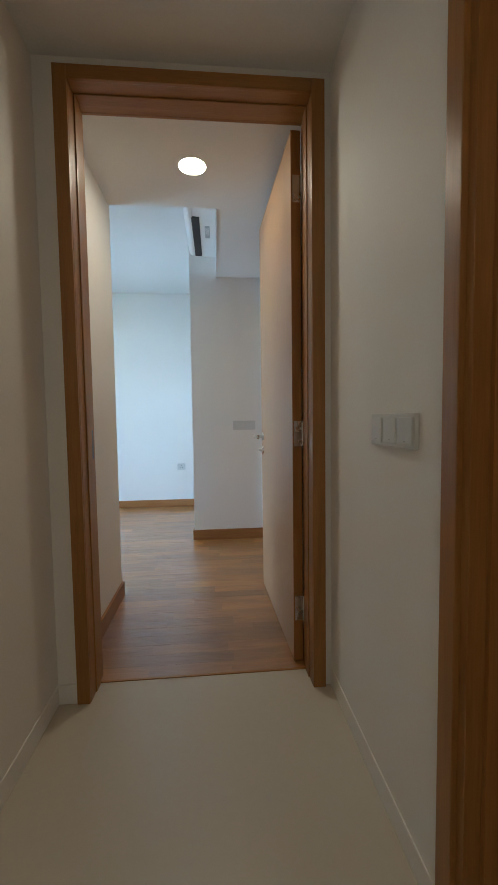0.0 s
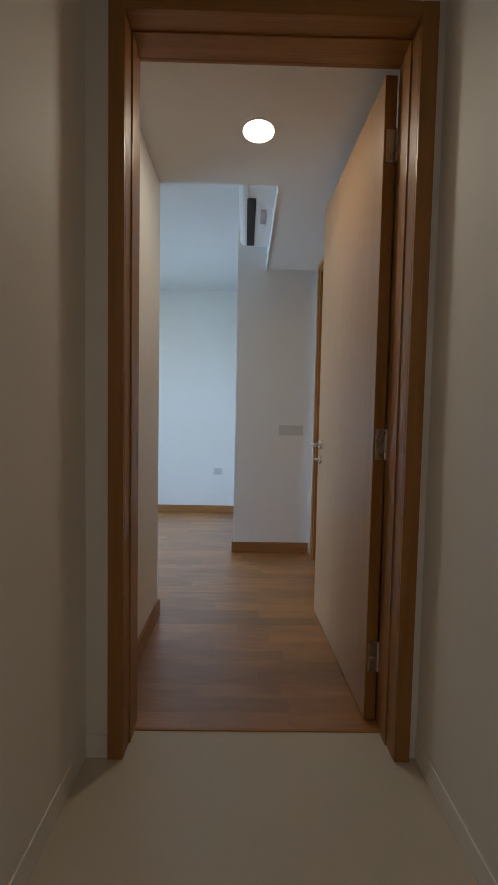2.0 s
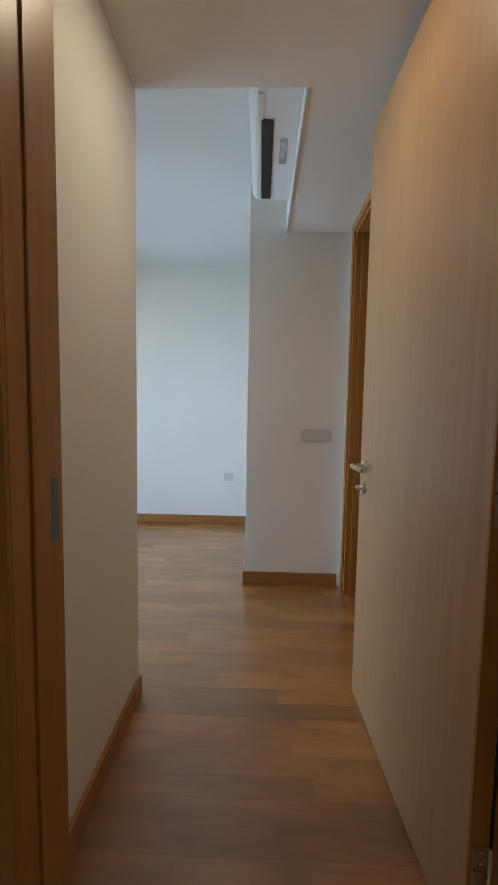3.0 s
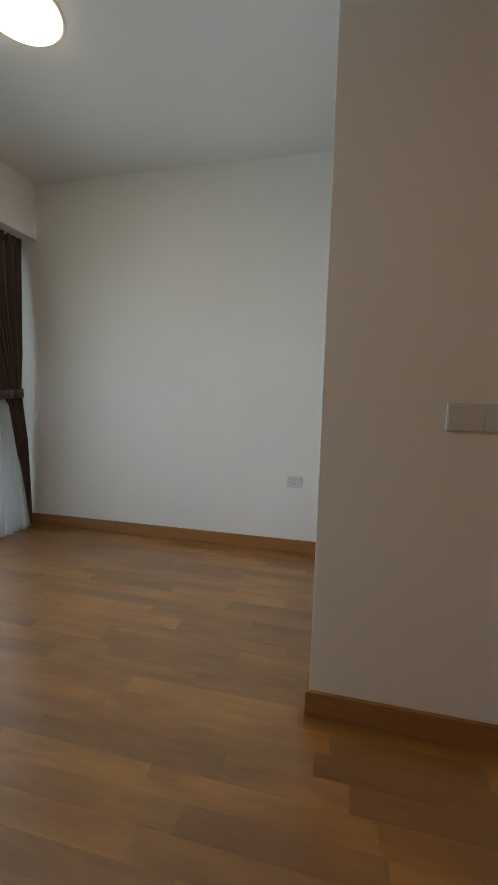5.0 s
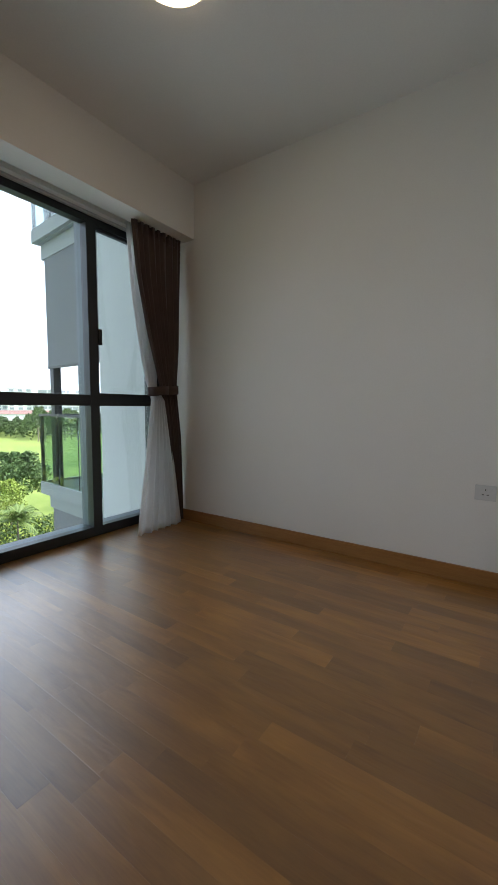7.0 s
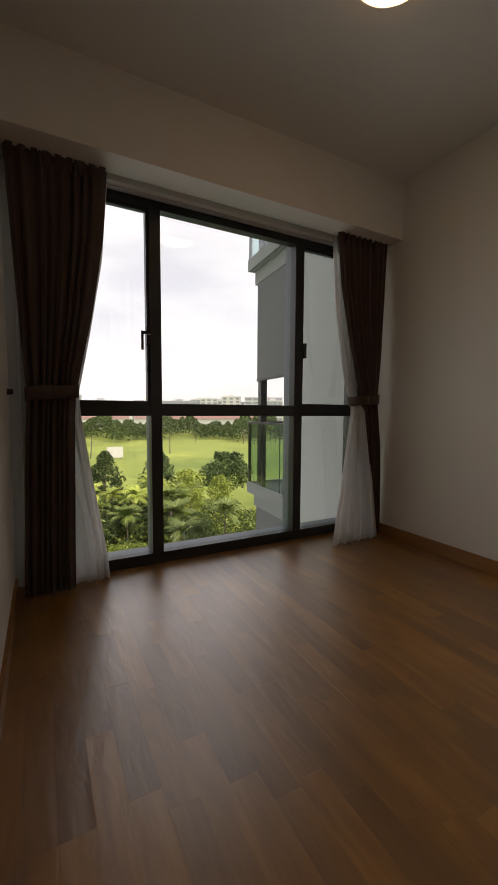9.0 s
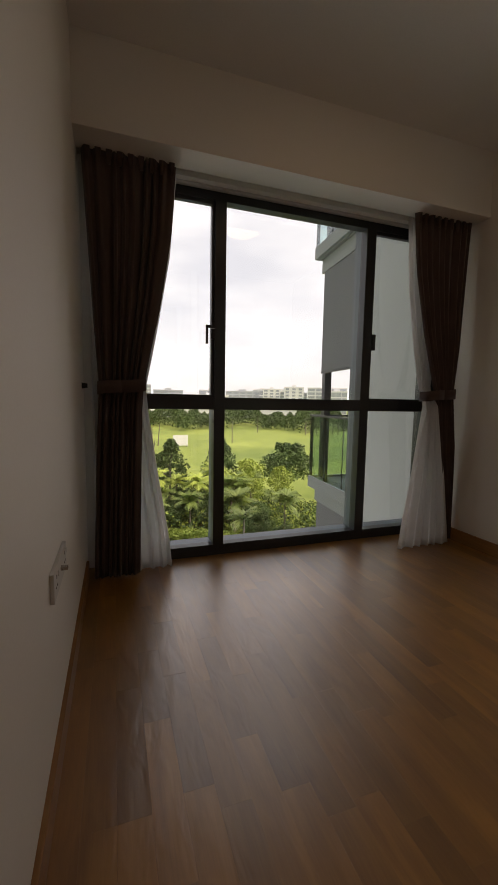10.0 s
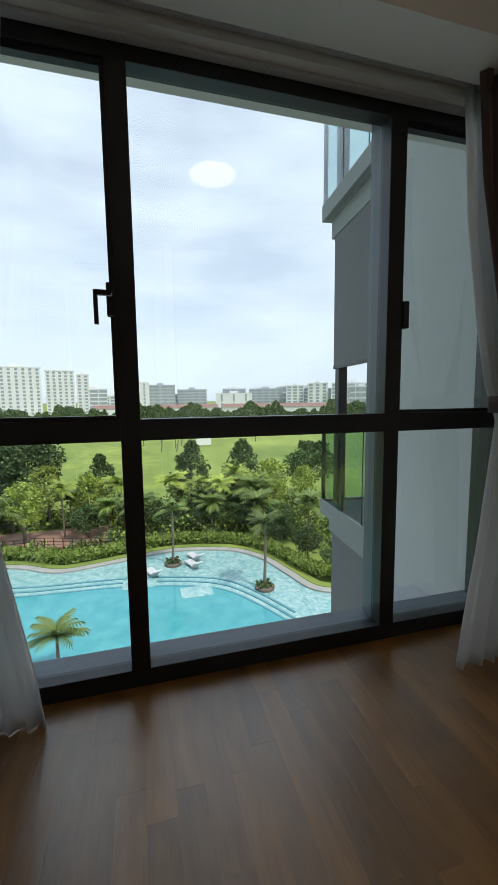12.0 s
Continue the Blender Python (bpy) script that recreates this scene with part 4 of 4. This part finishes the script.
plant(round_tree(8, 3.0, 1.7, "low dark shrub behind the pool", M_CROWN, count=3000, leaf=0.16),
      [(-37, 5.2, 1.0), (-36, 7.6, 0.9), (-35.8, 11.6, 1.0), (-38, -1.3, 1.0), (-39, 2.6, 1.1), (-31.0, 14.4, 0.9), (-28.0, 15.5, 0.9), (-39.5, 9.0, 1.1), (-40, 13.0, 1.1), (-42, -8.5, 1.2), (-34, 15.5, 1.0), (-25.5, 16.5, 0.8), (-42, -11.5, 1.2), (-38, -10.6, 1.0)], 0.2)

# clipped hedge along the pool
rnd = random.Random(21)
def along_edge(r_):
    p = EDGE[r_.randrange(4, len(EDGE) - 4)]
    d = r_.uniform(1.3, 2.7)
    return p.x - d, p.y + r_.uniform(-0.5, 0.5) + max(0, p.y - 9) * 0.25, G + 0.75 * r_.random() ** 0.5
v_, f_ = leafy(rnd, 15000, along_edge, 0.22)
me = bpy.data.meshes.new("hedge")
me.from_pydata([tuple(v) for v in v_], [], f_)
me.materials.append(M_HEDGE)
tagged(new("hedge", me), "low bright green clipped hedge behind the pool", "hedge", kind="stuff")

def under(r_):
    x, y = r_.uniform(-45, -34.5), r_.uniform(-18, 27)
    x += max(0, y - 12) * 0.55
    top = 1.2 + 1.6 * noise.noise((x * 0.5, y * 0.5, 1.0)) + 0.05 * (-35 - x)
    if -42 < x < -35.5 and -14 < y < 0.5:
        top *= 0.0
        x -= 6.5
    return x, y, G - 0.2 + max(0.25, top) * r_.random() ** 0.6
for name, count, material, label in (("undergrowth", 26000, M_CROWN, "dense dark undergrowth between the garden trees"), ("bushes", 12000, M_LIME, "scattered bright green bushes between the trees")):
    v_, f_ = leafy(rnd, count, under, 0.26)
    me = bpy.data.meshes.new(name)
    me.from_pydata([tuple(v) for v in v_], [], f_)
    me.materials.append(material)
    tagged(new(name, me), label, "shrubs", kind="stuff")
rail = root("garden_railing", "low dark garden railing beside the paving", "railing")
for k in range(14):
    y = -9.0 + 0.75 * k
    x = -35.2 - 0.9 * math.sin(k * 0.35)
    part("post", boxes((x - 0.03, x + 0.03, y - 0.03, y + 0.03, G - 0.25, G + 0.95)), M_FRAME, rail)
    for z in (0.35, 0.65, 0.93):
        bm = bmesh.new()
        cyl(bm, (x, y, G + z), (-35.2 - 0.9 * math.sin((k + 1) * 0.35), y + 0.75, G + z), 0.025, None, 6)
        part("rail", bm, M_FRAME, rail)

def planter(x, y):
    p = root("planter", "low round dark planter standing in the pool", "planter", "planters in the pool", at=(x, y, G - 0.05))
    bm = bmesh.new()
    cyl(bm, (0, 0, -0.15), (0, 0, 0.18), 0.60, 0.64, 28)
    part("ring", bm, M_BARK, p)
    bm = bmesh.new()
    cyl(bm, (0, 0, 0.18), (0, 0, 0.22), 0.55, 0.40, 28)
    v_, f_ = leafy(random.Random(4), 160, lambda r_: (r_.uniform(-0.45, 0.45), r_.uniform(-0.45, 0.45), 0.2 + 0.22 * r_.random()), 0.2)
    part("soil", bm, M_BARK, p, "dark planting soil")
    leaf_part("ground_cover", v_, f_, M_CROWN, p, "low green planting")
planter(-29.8, 5.5)
planter(-24.3, 10.9)
def lounger(x, y, a):
    p = root("sun_lounger", "white sun lounger standing in shallow water", "sun lounger", "loungers in the pool", at=(x, y, G - 0.03))
    p.rotation_euler.z = a
    part("seat", boxes((-0.3, 0.3, -0.9, 0.35, 0.12, 0.22), bevel=0.04), M_TRACK, p)
    bm = box(bmesh.new(), -0.3, 0.3, 0.0, 0.75, -0.05, 0.05, bevel=0.04)
    bmesh.ops.transform(bm, matrix=Matrix.Translation((0, 0.32, 0.2)) @ Matrix.Rotation(0.6, 4, "X"), verts=bm.verts)
    part("backrest", bm, M_TRACK, p)
    for yy in (-0.7, 0.2):
        part("leg", boxes((-0.25, 0.25, yy - 0.05, yy + 0.05, -0.05, 0.12), bevel=0.01), M_TRACK, p)
lounger(-29.0, 6.9, -1.2)
lounger(-30.4, 7.2, -1.2)
lounger(-28.4, 4.0, -1.2)

# white board and bare posts in the meadow
b = root("notice_board", "plain white board standing in the meadow", "board", at=(-105, 19.5, G - 0.25))
part("panel", boxes((-0.1, 0.1, -2.0, 2.0, 0.4, 3.2), bevel=0.03), M_WHITE, b)
for yy in (-1.6, 1.6):
    part("leg", boxes((-0.22, -0.1, yy - 0.1, yy + 0.1, -0.1, 3.0)), M_BARK, b)
for i, (x, y, h) in enumerate(((-112, 36, 6.5), (-98, 8, 4.5), (-104, 12, 5.5), (-109, 14, 6), (-112, 4, 4), (-96, 11.5, 3), (-150, 58, 7), (-120, 9, 4.5))):
    p = root("wooden_post", "bare weathered wooden post in the meadow", "post", "posts in the meadow", at=(x, y, G - 0.25))
    bm = bmesh.new()
    cyl(bm, (0, 0, -0.2), (0.2 * (i % 3 - 1), 0.5 * (i % 2), h), 0.16, 0.09, 8)
    part("pole", bm, M_BARK, p)
    bm = bmesh.new()
    cyl(bm, (0, 0, h * 0.6), (0.0, 0.9 * (1 if i % 2 else -1), h * 0.78), 0.05, 0.03, 6)
    part("branch_stub", bm, M_BARK, p)
fence = root("trellis", "grey garden trellis at the meadow edge", "trellis", at=(-135, 72, G - 0.25))
for k in range(9):
    part("post", boxes((-0.12, 0.12, k * 2.4 - 0.12, k * 2.4 + 0.12, 0, 5.0)), M_BARK, fence)
for z in (1.2, 2.4, 3.6, 4.8):
    part("rail", boxes((-0.06, 0.06, 0, 19.2, z - 0.1, z + 0.1)), M_BARK, fence)

# far trees and buildings
rnd = random.Random(33)
def far_wood(r_):
    a = radians(180 - r_.uniform(-48, 42))
    k = r_.random()
    d = 178 + 60 * k + 14 * math.sin(a * 23) + 8 * math.sin(a * 61)
    h = 7.0 + 5 * noise.noise((a * 19, 3.0, 0.5)) + 4 * noise.noise((a * 71, 9.0, 2.5))
    return d * math.cos(a), d * math.sin(a), G + max(1.5, h) * r_.random() ** 0.6
v_, f_ = leafy(rnd, 60000, far_wood, 1.0)
me = bpy.data.meshes.new("woodland")
me.from_pydata([tuple(v) for v in v_], [], f_)
me.materials.append(M_FARWOOD)
tagged(new("woodland", me), "uneven belt of dark green trees behind the meadow", "woodland", kind="stuff")

def tower(name, label, bearing, dist, w, full, storeys, bays, wall, wide=0.55, group="", depth=16):
    """A far block; bearing in degrees from -x towards +y."""
    h = full * (0.92 if wall is M_TOWER and storeys > 10 else 0.72)
    a = radians(180 - bearing)
    t = root(name, label, "building", group, at=(dist * math.cos(a), dist * math.sin(a), G - 0.25))
    t.rotation_euler.z = a - math.pi
    part("wall", boxes((-depth, 0, -w / 2, w / 2, 0, h)), wall, t)
    part("roof", boxes((-depth - 0.3, 0.3, -w / 2 - 0.3, w / 2 + 0.3, h, h + 0.9), (-depth * 0.7, -depth * 0.3, -w * 0.12, w * 0.10, h + 0.9, h + 3.4)), wall, t)
    sh, bw = h / storeys, w / bays
    me_ = None
    for s in range(storeys):
        for k in range(bays):
            if me_ is None:
                me_ = finish("window", boxes((-0.2, 0.25, -bw * wide / 2, bw * wide / 2, 0.9, sh - 0.6)), M_DARKPANE)
                ob = me_
            else:
                ob = new("window", me_.data)
            ob.parent = t
            ob.location = (0, -w / 2 + bw * (k + 0.5), s * sh)
    return t

A = "apartment_building"
tower(A, "white apartment tower with rows of dark windows", -14.5, 420, 40, 48, 13, 7, M_TOWER, 0.4, "white towers")
tower(A, "white apartment tower with a stepped roof", -9.6, 430, 26, 46, 13, 5, M_TOWER, 0.45, "white towers")
tower(A, "white apartment tower with rows of dark windows", -6.9, 440, 12, 43, 12, 2, M_TOWER, 0.45, "white towers")
tower(A, "white apartment tower with rows of dark windows", -20.5, 430, 34, 45, 12, 6, M_TOWER, 0.4, "white towers")
O = "office_building"
tower(O, "long grey office block with strip windows", 3.2, 480, 34, 42, 8, 4, M_OFFICE_HAZED, 0.9, "office blocks")
tower(O, "pale slab end of the office block", 1.0, 475, 11, 46, 8, 1, M_TOWER, 0.2, "office blocks")
tower(O, "grey office block with strip windows", 7.6, 500, 36, 35, 7, 4, M_OFFICE_HAZED, 0.9, "office blocks")
tower(O, "low white industrial hall", -3.2, 520, 40, 26, 5, 5, M_TOWER, 0.8, "office blocks")
tower(O, "low white industrial hall", 13.6, 460, 42, 27, 2, 3, M_TOWER, 0.15, "industrial halls", 30)
tower(O, "grey office block with strip windows", 18.2, 520, 44, 36, 7, 5, M_OFFICE_HAZED, 0.85, "office blocks")
tower(O, "white office block with dark windows", 22.4, 500, 22, 40, 8, 3, M_TOWER, 0.6, "office blocks")
tower(O, "white office block with dark windows", 25.6, 490, 24, 43, 8, 3, M_TOWER, 0.5, "office blocks")
tower(O, "white office block with strip windows", 30.3, 480, 46, 42, 7, 5, M_TOWER, 0.85, "office blocks")
tower(O, "grey office block with strip windows", 36.5, 500, 44, 38, 7, 5, M_OFFICE_HAZED, 0.85, "office blocks")
rnd = random.Random(90)
for k in range(13):
    tower(O, "low pale city block among the trees", -5 + 3.6 * k + rnd.uniform(-1, 1), rnd.uniform(430, 600), rnd.uniform(14, 34), rnd.uniform(27, 40), rnd.choice((4, 5, 6)), rnd.choice((2, 3, 4)), rnd.choice((M_TOWER, M_TOWER, M_OFFICE_HAZED)), rnd.choice((0.5, 0.8, 0.9)), "low city blocks")
for i, (br, w) in enumerate(((5.0, 30), (9.5, 20), (16.5, 46), (21.5, 40), (27.5, 34), (-3.0, 26))):
    a = radians(180 - br)
    t = root("warehouse", "low white warehouse with a red roof", "warehouse", "low warehouses", at=(300 * math.cos(a), 300 * math.sin(a), G - 0.25))
    t.rotation_euler.z = a - math.pi
    part("wall", boxes((-14, 0, -w / 2, w / 2, 0, 7.0)), M_TOWER, t)
    bm = boxes((-14.5, 0.5, -w / 2 - 0.5, w / 2 + 0.5, 7.0, 9.5))
    for v in bm.verts:
        if v.co.z > 9:
            v.co.x = -7
    part("roof", bm, M_ROOFRED, t, "red sheet roof")

# ---- plank floor ----
planks = root("floor_planks", "oiled oak strip floor with staggered joints", "floor", kind="structure")
rnd = random.Random(7)
PW = 0.081
meshes = {}
def plank_mesh(length):
    key = round(length, 3)
    if key not in meshes:
        b_ = boxes((-length / 2 + 0.00002, length / 2 - 0.00002, -PW / 2 + 0.00002, PW / 2 - 0.00002, -0.0158, 0.0), bevel=0.0)
        bmesh.ops.bevel(b_, geom=[e for e in b_.edges if all(v.co.z > -0.001 for v in e.verts)], offset=0.00015, segments=1, affect="EDGES")
        me_ = bpy.data.meshes.new("plank")
        b_.to_mesh(me_)
        b_.free()
        me_.materials.append(M_PLANK)
        meshes[key] = me_
    return meshes[key]
y = 1.997 + PW / 2
while y < NORTH:
    x_lo, x_hi = (-0.49, 0.58) if y + PW / 2 < SOUTH else (WIN - 0.06, 0.58 if y - PW / 2 < STUB_Y else -0.02)
    x = x_lo - rnd.uniform(0.0, 0.45)
    while x < x_hi:
        ln = rnd.choice((0.36, 0.45, 0.52, 0.64, 0.78))
        a, b = max(x, x_lo), min(x + ln, x_hi)
        if b - a > 0.03:
            ob = new("plank", plank_mesh(b - a))
            ob.parent = planks
            ob.location = ((a + b) / 2, y, -0.0002 * rnd.random())
            ob.rotation_euler = (radians(rnd.uniform(-0.10, 0.10)), radians(rnd.uniform(-0.05, 0.05)), 0)
        x += ln
    y += PW
